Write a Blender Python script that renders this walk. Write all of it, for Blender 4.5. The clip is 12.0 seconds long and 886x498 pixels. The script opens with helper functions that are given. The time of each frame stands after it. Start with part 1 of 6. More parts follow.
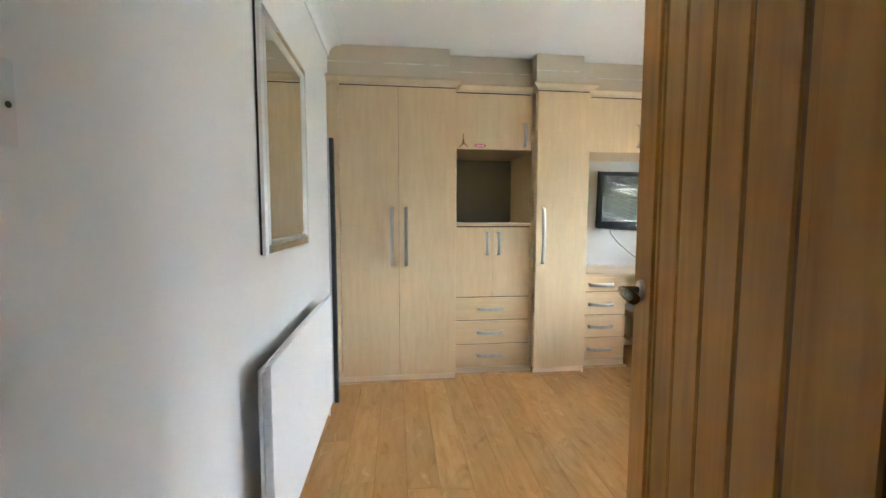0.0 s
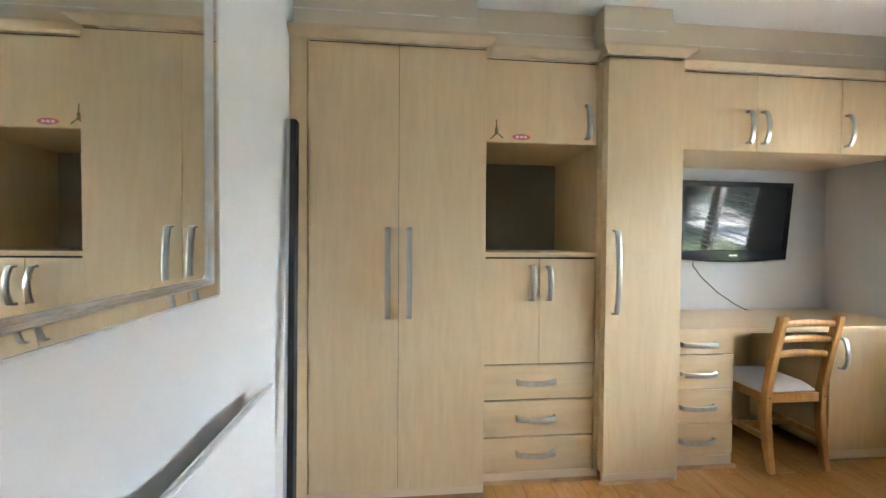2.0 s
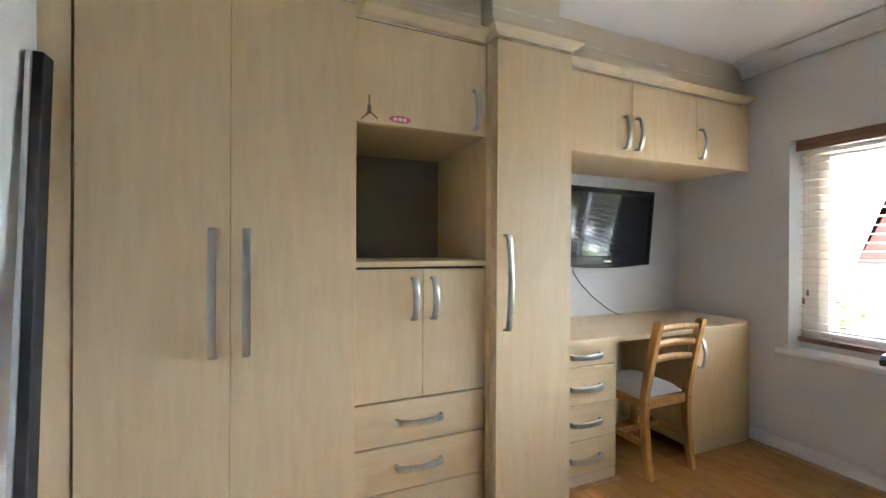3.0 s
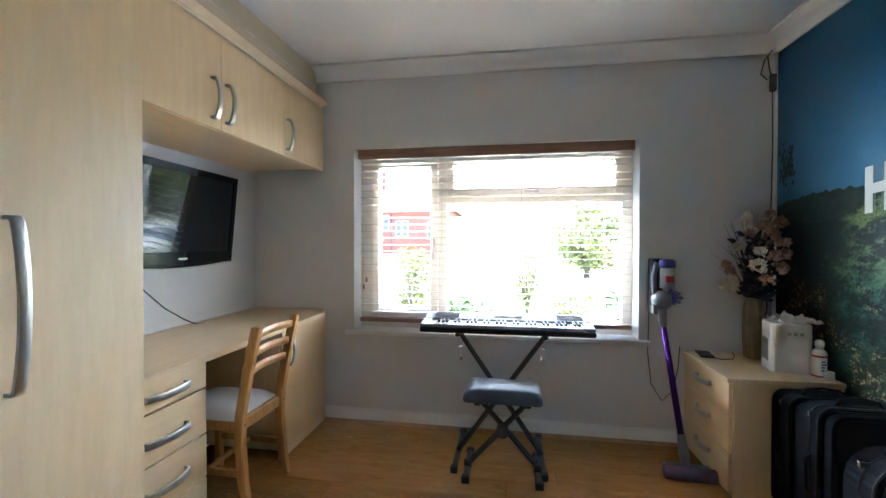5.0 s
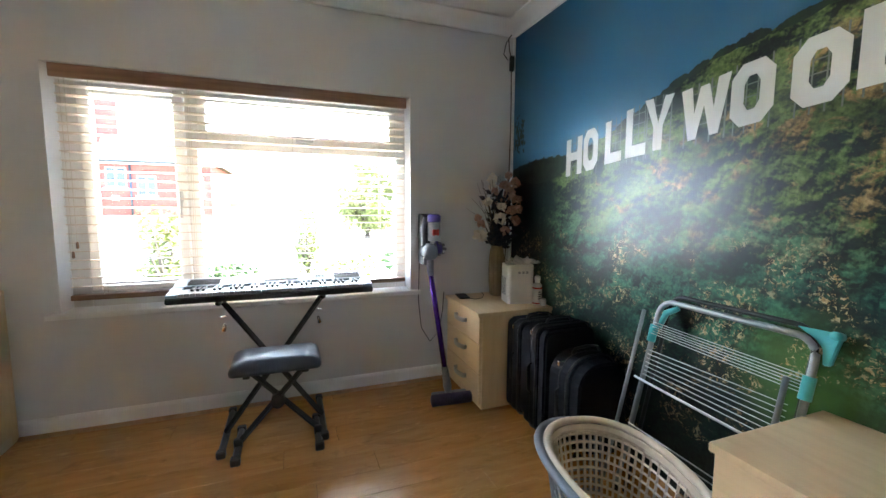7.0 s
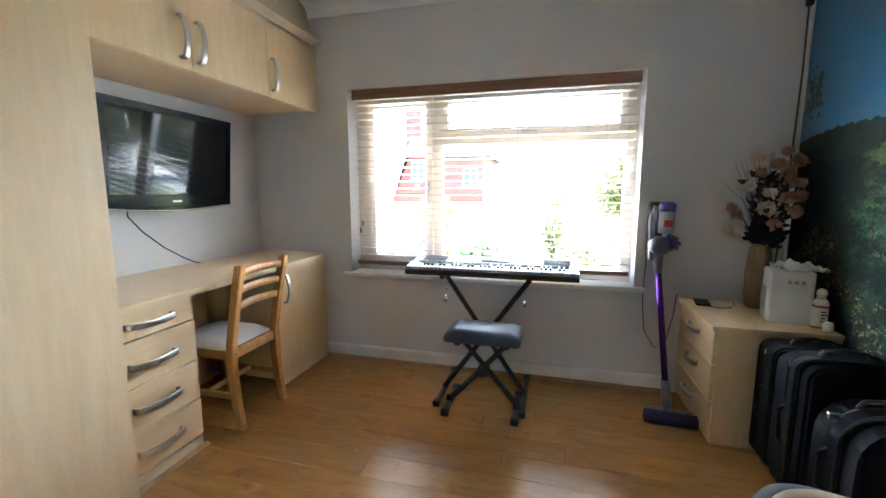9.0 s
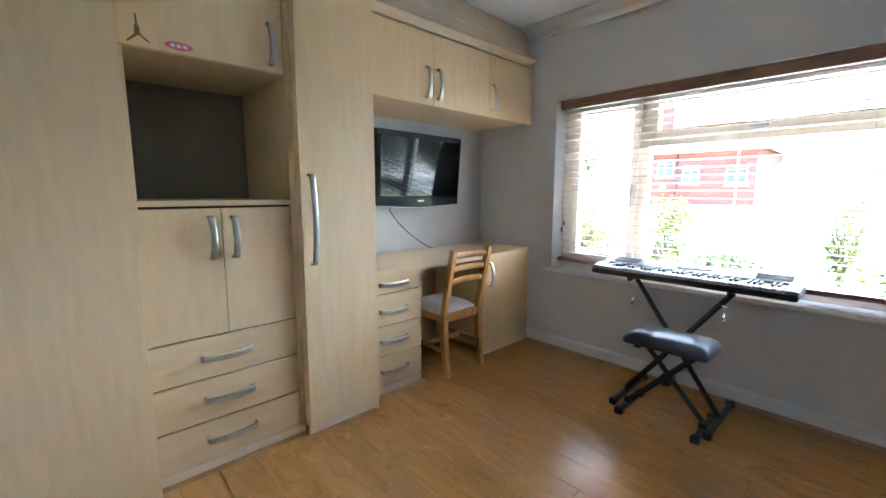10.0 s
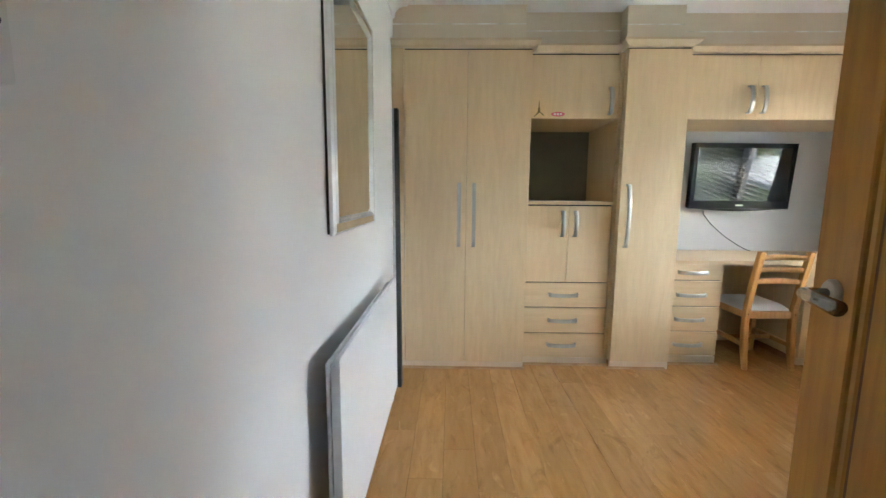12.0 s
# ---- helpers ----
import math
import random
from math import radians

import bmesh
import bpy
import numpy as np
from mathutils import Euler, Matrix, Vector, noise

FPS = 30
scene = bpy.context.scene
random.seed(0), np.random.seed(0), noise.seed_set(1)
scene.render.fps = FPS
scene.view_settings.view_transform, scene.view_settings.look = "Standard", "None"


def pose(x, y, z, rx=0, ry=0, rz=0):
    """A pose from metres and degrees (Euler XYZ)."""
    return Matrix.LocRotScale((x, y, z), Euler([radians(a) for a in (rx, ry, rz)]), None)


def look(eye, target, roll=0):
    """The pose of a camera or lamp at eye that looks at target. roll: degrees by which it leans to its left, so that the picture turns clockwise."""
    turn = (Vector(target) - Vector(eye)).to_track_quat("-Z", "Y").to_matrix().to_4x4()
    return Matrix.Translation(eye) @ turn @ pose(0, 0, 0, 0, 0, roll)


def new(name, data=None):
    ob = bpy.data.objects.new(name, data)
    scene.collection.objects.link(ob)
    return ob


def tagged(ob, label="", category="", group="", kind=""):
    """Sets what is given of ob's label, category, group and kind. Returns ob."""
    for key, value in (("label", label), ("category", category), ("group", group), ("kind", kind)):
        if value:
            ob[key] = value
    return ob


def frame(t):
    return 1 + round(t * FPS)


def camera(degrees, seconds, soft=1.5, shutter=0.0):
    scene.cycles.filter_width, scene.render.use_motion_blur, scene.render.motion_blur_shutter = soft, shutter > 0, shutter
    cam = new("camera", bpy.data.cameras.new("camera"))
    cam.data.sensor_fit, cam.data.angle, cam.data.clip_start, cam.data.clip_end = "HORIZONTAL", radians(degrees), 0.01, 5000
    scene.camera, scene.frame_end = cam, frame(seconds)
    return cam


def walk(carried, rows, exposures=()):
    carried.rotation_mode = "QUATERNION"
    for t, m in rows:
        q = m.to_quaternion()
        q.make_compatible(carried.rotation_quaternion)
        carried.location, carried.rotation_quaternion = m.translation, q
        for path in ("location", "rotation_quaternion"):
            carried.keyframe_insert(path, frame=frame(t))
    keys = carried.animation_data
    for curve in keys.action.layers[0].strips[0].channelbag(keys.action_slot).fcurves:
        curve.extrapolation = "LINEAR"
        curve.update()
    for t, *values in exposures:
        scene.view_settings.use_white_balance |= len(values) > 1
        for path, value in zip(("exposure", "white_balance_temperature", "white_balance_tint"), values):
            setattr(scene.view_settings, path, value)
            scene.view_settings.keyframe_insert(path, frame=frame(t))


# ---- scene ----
cam = camera(94.7, 12.0)
EXPOSURE = [(0.0, 5.34, 5950, 10), (2.5, 5.17, 5850, 10), (4.5, 4.70, 5420, 10), (6.0, 4.94, 5600, 8), (6.5, 4.97, 5750, 10), (8.5, 4.95, 5800, 10), (9.5, 4.90, 5400, 10), (10.5, 4.80, 5380, 10), (12.0, 5.21, 5900, 10)]
PATH = [
    (0, (0.842, 0.673, 1.2), (1.063, 2.655, 1.046), 0.1),
    (0.5, (0.808, 0.963, 1.203), (0.884, 2.958, 1.078), 0.3),
    (1, (0.854, 1.26, 1.22), (0.876, 3.257, 1.123), 0.3),
    (1.5, (0.845, 1.507, 1.217), (0.907, 3.505, 1.15), 0.4),
    (2, (0.864, 1.711, 1.217), (1.068, 3.7, 1.174), 0.4),
    (2.5, (0.931, 1.925, 1.216), (1.374, 3.875, 1.198), 0.5),
    (2.7, (0.946, 1.996, 1.215), (1.509, 3.915, 1.204), 0.4),
    (4.5, (1.156, 2.496, 1.207), (2.985, 3.305, 1.2), 0.3),
    (5, (1.149, 2.496, 1.209), (3.123, 2.818, 1.186), 0.1),
    (5.5, (1.161, 2.493, 1.206), (3.158, 2.387, 1.161), 0.1),
    (6, (1.183, 2.488, 1.201), (3.131, 2.047, 1.1), 0.0),
    (6.5, (1.216, 2.481, 1.194), (3.093, 1.816, 1.009), 0.3),
    (6.7, (1.231, 2.466, 1.167), (3.091, 1.76, 0.968), 0.3),
    (8.3, (1.26, 2.366, 1.19), (3.229, 2.149, 0.914), -0.1),
    (8.5, (1.276, 2.314, 1.181), (3.258, 2.294, 0.91), -0.1),
    (9, (1.229, 2.199, 1.177), (3.144, 2.706, 0.903), 0.0),
    (9.5, (1.152, 2.038, 1.191), (2.841, 3.073, 0.917), 0.0),
    (10, (1.076, 1.839, 1.19), (2.427, 3.288, 0.917), 0.1),
    (10.5, (0.966, 1.616, 1.201), (1.951, 3.336, 0.932), 0.3),
    (11, (0.898, 1.408, 1.209), (1.515, 3.292, 0.945), 0.3),
    (11.5, (0.844, 1.165, 1.199), (1.119, 3.128, 0.933), 0.4),
    (12, (0.754, 0.883, 1.192), (0.715, 2.865, 0.932), 0.4),
]
walk(cam, [(t, look(eye, target, roll)) for t, eye, target, roll in PATH], EXPOSURE)

# ---------------------------------------------------------------- world, sun, light
world = bpy.data.worlds.new("sky")
scene.world = world
world.use_nodes = True
wn = world.node_tree.nodes
sky = wn.new("ShaderNodeTexSky")
sky.sky_type, sky.sun_disc = "NISHITA", False
sky.sun_elevation, sky.sun_rotation = radians(60), radians(182)
wn["Background"].inputs[1].default_value = 0.10
world.node_tree.links.new(sky.outputs[0], wn["Background"].inputs[0])
sun = new("sun", bpy.data.lights.new("sun", "SUN"))
sun.data.energy, sun.data.angle, sun.data.color = 5.0, radians(0.6), (1.0, 0.95, 0.87)
sun.matrix_world = look((-0.4, -9.2, 16), (0, 0, 0))

# ---------------------------------------------------------------- materials
def ramp_mix(nt, fac, a, b):
    m = nt.nodes.new("ShaderNodeMix")
    m.data_type = "RGBA"
    nt.links.new(fac, m.inputs[0])
    for i, c in ((6, a), (7, b)):
        if isinstance(c, tuple):
            m.inputs[i].default_value = (*c, 1)
        else:
            nt.links.new(c, m.inputs[i])
    return m.outputs[2]


def noise_tex(nt, scale, stretch=(1, 1, 1), detail=4, rough=0.55, offset=None, distort=0.0):
    co = nt.nodes.new("ShaderNodeTexCoord")
    mp = nt.nodes.new("ShaderNodeMapping")
    mp.inputs[3].default_value = stretch
    nt.links.new(co.outputs[3], mp.inputs[0])
    if offset is not None:
        nt.links.new(offset, mp.inputs[1])
    tx = nt.nodes.new("ShaderNodeTexNoise")
    tx.inputs["Scale"].default_value, tx.inputs["Detail"].default_value = scale, detail
    tx.inputs["Roughness"].default_value, tx.inputs["Distortion"].default_value = rough, distort
    nt.links.new(mp.outputs[0], tx.inputs["Vector"])
    return tx.outputs[0]


def sharpen(nt, val, lo, hi):
    r = nt.nodes.new("ShaderNodeMapRange")
    r.inputs[1].default_value, r.inputs[2].default_value = lo, hi
    nt.links.new(val, r.inputs[0])
    return r.outputs[0]


def bump(nt, val, bs, strength, dist=0.002):
    b = nt.nodes.new("ShaderNodeBump")
    b.inputs["Strength"].default_value, b.inputs["Distance"].default_value = strength, dist
    nt.links.new(val, b.inputs["Height"])
    nt.links.new(b.outputs[0], bs.inputs["Normal"])


def mat(name, color, rough=0.5, metal=0.0, second=None, scale=6, stretch=(1, 1, 1), relief=0.0, relief_scale=60, spec=0.5, fine=None, fine_scale=80, coat=0.0):
    m = bpy.data.materials.new(name)
    m.use_nodes = True
    nt = m.node_tree
    bs = nt.nodes["Principled BSDF"]
    bs.inputs["Roughness"].default_value, bs.inputs["Metallic"].default_value = rough, metal
    bs.inputs["Specular IOR Level"].default_value = spec
    bs.inputs["Coat Weight"].default_value = coat
    bs.inputs["Base Color"].default_value = (*color, 1)
    out = None
    if second:
        out = ramp_mix(nt, sharpen(nt, noise_tex(nt, scale, stretch), 0.35, 0.65), color, second)
    if fine:
        out = ramp_mix(nt, sharpen(nt, noise_tex(nt, fine_scale, stretch, 3), 0.4, 0.75), out or color, fine)
    if out:
        nt.links.new(out, bs.inputs["Base Color"])
    if relief:
        bump(nt, noise_tex(nt, relief_scale, stretch), bs, relief)
    return m


def wood_mat(name, base, dark, light, axis, rough, coat=0.0, per_piece=0.0, grain=1.0, soft=0.7, along=0.06, knots=0.0):
    """Wood or wood-effect laminate with the grain along one axis."""
    m = bpy.data.materials.new(name)
    m.use_nodes = True
    nt = m.node_tree
    bs = nt.nodes["Principled BSDF"]
    bs.inputs["Roughness"].default_value, bs.inputs["Coat Weight"].default_value = rough, coat
    bs.inputs["Coat Roughness"].default_value = 0.12
    st = [1.0, 1.0, 1.0]
    st[axis] = along
    off = None
    info = nt.nodes.new("ShaderNodeObjectInfo")
    if per_piece:
        mul = nt.nodes.new("ShaderNodeVectorMath")
        mul.operation = "SCALE"
        mul.inputs[0].default_value = (13.0, 7.0, 9.0)
        nt.links.new(info.outputs["Random"], mul.inputs["Scale"])
        off = mul.outputs[0]
    broad = sharpen(nt, noise_tex(nt, 5 * grain, st, 3, offset=off, distort=0.4), 0.3, 0.7)
    fine = sharpen(nt, noise_tex(nt, 55 * grain, st, 4, offset=off, distort=0.3), 0.38, soft)
    c = ramp_mix(nt, broad, base, light)
    c = ramp_mix(nt, fine, c, dark)
    if knots:
        st2 = [1.0, 1.0, 1.0]
        st2[axis] = 0.4
        figure = sharpen(nt, noise_tex(nt, 9, st2, 5, 0.65, offset=off, distort=1.6), 0.56, 0.76)
        deep = tuple(v * 0.55 for v in dark)
        amount = nt.nodes.new("ShaderNodeMath")
        amount.operation = "MULTIPLY"
        amount.inputs[1].default_value = knots
        nt.links.new(figure, amount.inputs[0])
        c = ramp_mix(nt, amount.outputs[0], c, deep)
        pale = sharpen(nt, noise_tex(nt, 14, st2, 5, 0.6, offset=off, distort=1.4), 0.60, 0.80)
        c = ramp_mix(nt, pale, c, tuple(min(1.0, v * 1.25) for v in light))
    if per_piece:
        hs = nt.nodes.new("ShaderNodeHueSaturation")
        r = nt.nodes.new("ShaderNodeMapRange")
        r.inputs[3].default_value, r.inputs[4].default_value = 1 - per_piece, 1 + per_piece
        nt.links.new(info.outputs["Random"], r.inputs[0])
        nt.links.new(r.outputs[0], hs.inputs["Value"])
        nt.links.new(c, hs.inputs["Color"])
        c = hs.outputs[0]
    nt.links.new(c, bs.inputs["Base Color"])
    bump(nt, fine, bs, 0.08, 0.001)
    return m


M = {
    # wall paint made paler for the left wall, window light put into its colour
    "wall_lightened": mat("lightened_wall_paint", (0.80, 0.785, 0.77), 0.75, second=(0.775, 0.76, 0.745), scale=1.5, relief=0.12, relief_scale=220, spec=0.3),
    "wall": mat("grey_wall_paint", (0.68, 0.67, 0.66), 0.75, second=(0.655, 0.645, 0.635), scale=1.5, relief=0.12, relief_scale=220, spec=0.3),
    "ceiling": mat("white_ceiling_paint", (0.88, 0.88, 0.88), 0.85, second=(0.86, 0.86, 0.86), scale=1.2, relief=0.08, relief_scale=150, spec=0.2),
    "white": mat("white_gloss_paint", (0.80, 0.80, 0.79), 0.35, second=(0.75, 0.75, 0.74), scale=4, relief=0.03, relief_scale=40),
    "maple": wood_mat("maple_laminate", (0.69, 0.508, 0.300), (0.625, 0.45, 0.258), (0.735, 0.56, 0.342), 2, 0.40, grain=0.7, soft=0.95, along=0.12),
    "maple_h": wood_mat("maple_laminate_flat", (0.69, 0.508, 0.300), (0.625, 0.45, 0.258), (0.735, 0.56, 0.342), 0, 0.35, grain=0.7, soft=0.95, along=0.12),
    "maple_edge": mat("maple_edge_strip", (0.70, 0.56, 0.385), 0.4, second=(0.64, 0.50, 0.33), scale=9),
    "plinth": mat("pale_plinth_strip", (0.74, 0.59, 0.425), 0.55, second=(0.68, 0.53, 0.37), scale=6, stretch=(0.3, 1, 1)),
    "soffit": mat("taupe_painted_soffit", (0.72, 0.615, 0.465), 0.6, second=(0.67, 0.57, 0.43), scale=3, relief=0.25, relief_scale=25),
    "crack": mat("bare_plaster_crack", (0.88, 0.87, 0.84), 0.9, second=(0.62, 0.56, 0.46), scale=14),
    # near-black colour standing for shade in the gaps between fronts
    "gap_shade": mat("cupboard_gap_shade", (0.035, 0.026, 0.018), 0.8, second=(0.025, 0.02, 0.014), scale=8),
    "niche_back": mat("grey_back_board", (0.33, 0.30, 0.26), 0.7, second=(0.30, 0.27, 0.235), scale=3),
    "floor": wood_mat("oak_laminate_floor", (0.45, 0.232, 0.076), (0.365, 0.178, 0.055), (0.515, 0.285, 0.103), 1, 0.25, coat=0.3, per_piece=0.07, grain=0.55, soft=0.88, along=0.17, knots=0.55),
    "underlay": mat("dark_floor_joint", (0.10, 0.05, 0.02), 0.9, second=(0.08, 0.04, 0.02), scale=20),
    "bead": mat("brown_floor_bead", (0.44, 0.27, 0.12), 0.5, second=(0.33, 0.18, 0.07), scale=12),
    "door": wood_mat("oiled_oak_door", (0.43, 0.185, 0.026), (0.33, 0.13, 0.016), (0.50, 0.235, 0.040), 2, 0.5, grain=0.7, soft=0.86, along=0.09),
    "groove": mat("dark_brown_wood", (0.20, 0.075, 0.02), 0.6, second=(0.15, 0.055, 0.015), scale=15),
    "steel": mat("brushed_nickel", (0.56, 0.535, 0.50), 0.32, 1.0, second=(0.48, 0.46, 0.43), scale=30, stretch=(1, 1, 0.1)),
    "lever_metal": mat("satin_nickel_lever", (0.50, 0.48, 0.45), 0.24, 1.0, second=(0.44, 0.42, 0.39), scale=30),
    "chrome": mat("bright_chrome", (0.78, 0.78, 0.78), 0.12, 1.0),
    "mirror": mat("mirror_glass", (0.80, 0.81, 0.79), 0.015, 1.0),
    "silver": mat("silver_mirror_frame", (0.86, 0.85, 0.84), 0.38, 1.0, second=(0.74, 0.73, 0.71), scale=12),
    "black": mat("black_plastic", (0.014, 0.014, 0.016), 0.45, second=(0.02, 0.02, 0.022), scale=20),
    "black_gloss": mat("black_gloss_plastic", (0.008, 0.008, 0.01), 0.16, spec=0.16),
    "screen": mat("black_screen_glass", (0.005, 0.006, 0.007), 0.06, spec=0.42),
    "black_metal": mat("black_powder_coat", (0.02, 0.02, 0.024), 0.38, second=(0.03, 0.03, 0.034), scale=25, relief=0.1, relief_scale=300),
    "vinyl": mat("black_vinyl", (0.045, 0.062, 0.095), 0.30, second=(0.06, 0.078, 0.115), scale=10, relief=0.25, relief_scale=350),
    "canvas": mat("black_suitcase_fabric", (0.010, 0.012, 0.020), 0.75, second=(0.012, 0.013, 0.018), scale=8, relief=0.3, relief_scale=500, spec=0.25),
    "pine": wood_mat("honey_pine_chair", (0.52, 0.26, 0.075), (0.42, 0.19, 0.05), (0.58, 0.32, 0.105), 2, 0.38, grain=1.2),
    "cushion": mat("white_seat_fabric", (0.72, 0.70, 0.68), 0.9, second=(0.66, 0.64, 0.63), scale=7, relief=0.4, relief_scale=120),
    "slat": mat("cream_blind_slat", (0.66, 0.54, 0.42), 0.45, second=(0.60, 0.485, 0.37), scale=6, stretch=(1, 0.1, 1)),
    "valance": wood_mat("brown_wood_blind_rail", (0.26, 0.145, 0.09), (0.20, 0.105, 0.065), (0.31, 0.18, 0.115), 1, 0.4),
    "cord": mat("cream_blind_cord", (0.62, 0.55, 0.46), 0.8, second=(0.56, 0.49, 0.40), scale=60),
    "upvc": mat("white_upvc", (0.78, 0.74, 0.69), 0.3, second=(0.74, 0.70, 0.65), scale=5),
    "kb_top": mat("silver_grey_keyboard_panel", (0.24, 0.28, 0.34), 0.35, 0.2, second=(0.21, 0.245, 0.30), scale=14),
    "key_white": mat("ivory_white_keys", (0.50, 0.51, 0.52), 0.25, second=(0.46, 0.47, 0.48), scale=30),
    "purple": mat("purple_metal_tube", (0.12, 0.02, 0.42), 0.22, 0.7, second=(0.10, 0.015, 0.36), scale=15),
    "blue_grey": mat("dark_purple_roller", (0.045, 0.035, 0.09), 0.7, second=(0.06, 0.05, 0.12), scale=40),
    "vac_grey": mat("grey_moulded_plastic", (0.17, 0.17, 0.19), 0.32, second=(0.14, 0.14, 0.16), scale=20),
    "vac_blue": mat("violet_plastic", (0.05, 0.035, 0.22), 0.3),
    "red": mat("red_plastic", (0.45, 0.03, 0.02), 0.35),
    "bronze": mat("bronze_ribbed_vase", (0.30, 0.22, 0.14), 0.34, 0.6, second=(0.20, 0.14, 0.085), scale=12),
    "twig": mat("dark_dry_twig", (0.07, 0.05, 0.035), 0.8, second=(0.11, 0.08, 0.06), scale=30),
    "petal_cream": mat("cream_silk_petal", (0.74, 0.66, 0.52), 0.8, second=(0.66, 0.56, 0.42), scale=30),
    "petal_pink": mat("dusty_pink_silk_petal", (0.42, 0.23, 0.165), 0.8, second=(0.50, 0.30, 0.225), scale=30),
    "leaf_dark": mat("dark_silk_leaf", (0.014, 0.016, 0.034), 0.7, second=(0.028, 0.03, 0.045), scale=30),
    "white_plastic": mat("white_plastic", (0.72, 0.71, 0.69), 0.35, second=(0.68, 0.67, 0.65), scale=10),
    "grille": mat("grey_grille", (0.36, 0.37, 0.38), 0.6, second=(0.30, 0.31, 0.32), scale=40),
    "tissue": mat("crumpled_white_cloth", (0.62, 0.58, 0.53), 0.9, second=(0.55, 0.5, 0.45), scale=25, relief=0.5, relief_scale=60),
    "turquoise": mat("turquoise_plastic", (0.10, 0.48, 0.50), 0.35, second=(0.085, 0.43, 0.45), scale=15),
    "grey_tube": mat("grey_coated_tube", (0.30, 0.31, 0.32), 0.3, 0.6, second=(0.26, 0.27, 0.28), scale=20),
    "wire": mat("pale_coated_wire", (0.60, 0.62, 0.63), 0.3, 0.3),
    "beige_plastic": mat("beige_basket_plastic", (0.62, 0.53, 0.42), 0.45, second=(0.58, 0.49, 0.385), scale=10),
    "grey_plastic": mat("blue_grey_basket_plastic", (0.20, 0.22, 0.26), 0.45, second=(0.17, 0.19, 0.225), scale=10),
    "radiator": mat("white_radiator_enamel", (0.84, 0.85, 0.86), 0.3, second=(0.81, 0.82, 0.835), scale=3, relief=0.03, relief_scale=30),
    "pale_edge": mat("pale_grey_edge", (0.55, 0.56, 0.57), 0.5, second=(0.5, 0.51, 0.52), scale=8),
    "sticker_gold": mat("dull_gold_sticker", (0.16, 0.12, 0.05), 0.5),
    "sticker_red": mat("pink_red_sticker", (0.66, 0.12, 0.20), 0.5),
    "paper": mat("white_paper", (0.75, 0.74, 0.72), 0.7),
    "soft_white": mat("mural_letter_white", (0.72, 0.71, 0.66), 0.32, second=(0.66, 0.65, 0.60), scale=5),
}

glass = bpy.data.materials.new("window_glass")
glass.use_nodes = True
gb = glass.node_tree.nodes["Principled BSDF"]
gb.inputs["Transmission Weight"].default_value, gb.inputs["Roughness"].default_value, gb.inputs["IOR"].default_value = 1.0, 0.0, 1.05
gb.inputs["Base Color"].default_value = (0.97, 0.99, 0.98, 1)
M["glass"] = glass


# ---------------------------------------------------------------- mesh helpers
def box(bm, a, b, bevel=0.0, seg=1):
    """An upright block between two corners, with its edges rounded off."""
    v = [bm.verts.new((x, y, z)) for x in (a[0], b[0]) for y in (a[1], b[1]) for z in (a[2], b[2])]
    fs = [bm.faces.new([v[i] for i in q]) for q in ((0, 1, 3, 2), (4, 6, 7, 5), (0, 4, 5, 1), (2, 3, 7, 6), (0, 2, 6, 4), (1, 5, 7, 3))]
    bmesh.ops.recalc_face_normals(bm, faces=fs)
    if bevel:
        es = list({e for q in fs for e in q.edges})
        bmesh.ops.bevel(bm, geom=es, offset=bevel, segments=seg, affect="EDGES", profile=0.7)
    return bm


def block(a, b, bevel=0.0, seg=1):
    lo = [min(p, q) for p, q in zip(a, b)]
    hi = [max(p, q) for p, q in zip(a, b)]
    return box(bmesh.new(), lo, hi, bevel, seg)


def sweep(bm, pts, radius, sides=8, flat=1.0, up=None, closed=False):
    """A tube along points; flat squeezes it across, radius may be one per point."""
    pts = [Vector(p) for p in pts]
    n = len(pts)
    rings = []
    for i, p in enumerate(pts):
        if closed:
            d = pts[(i + 1) % n] - pts[i - 1]
        else:
            d = pts[min(i + 1, n - 1)] - pts[max(i - 1, 0)]
        d.normalize()
        u = Vector(up) if up else (Vector((0, 0, 1)) if abs(d.z) < 0.9 else Vector((1, 0, 0)))
        s = d.cross(u).normalized()
        u = s.cross(d).normalized()
        r = radius[i] if isinstance(radius, (list, tuple)) else radius
        rings.append([bm.verts.new(p + s * (math.cos(k * math.tau / sides) * r) + u * (math.sin(k * math.tau / sides) * r * flat)) for k in range(sides)])
    last = n if closed else n - 1
    fs = []
    for i in range(last):
        a, b = rings[i], rings[(i + 1) % n]
        for k in range(sides):
            fs.append(bm.faces.new((a[k], a[(k + 1) % sides], b[(k + 1) % sides], b[k])))
    if not closed:
        fs += [bm.faces.new(rings[0][::-1]), bm.faces.new(rings[-1])]
    bmesh.ops.recalc_face_normals(bm, faces=fs)
    for q in fs:
        q.smooth = sides > 6
    return bm


def tube(pts, radius, sides=8, flat=1.0, up=None, closed=False):
    return sweep(bmesh.new(), pts, radius, sides, flat, up, closed)


def lathe(profile, sides=24, centre=(0, 0, 0), squash=1.0):
    """A turned body from (radius, height) pairs."""
    bm = bmesh.new()
    rings = [[bm.verts.new((centre[0] + r * math.cos(k * math.tau / sides), centre[1] + squash * r * math.sin(k * math.tau / sides), centre[2] + z)) for k in range(sides)] for r, z in profile]
    for a, b in zip(rings, rings[1:]):
        for k in range(sides):
            bm.faces.new((a[k], a[(k + 1) % sides], b[(k + 1) % sides], b[k])).smooth = True
    bm.faces.new(rings[0][::-1])
    bm.faces.new(rings[-1])
    return bm


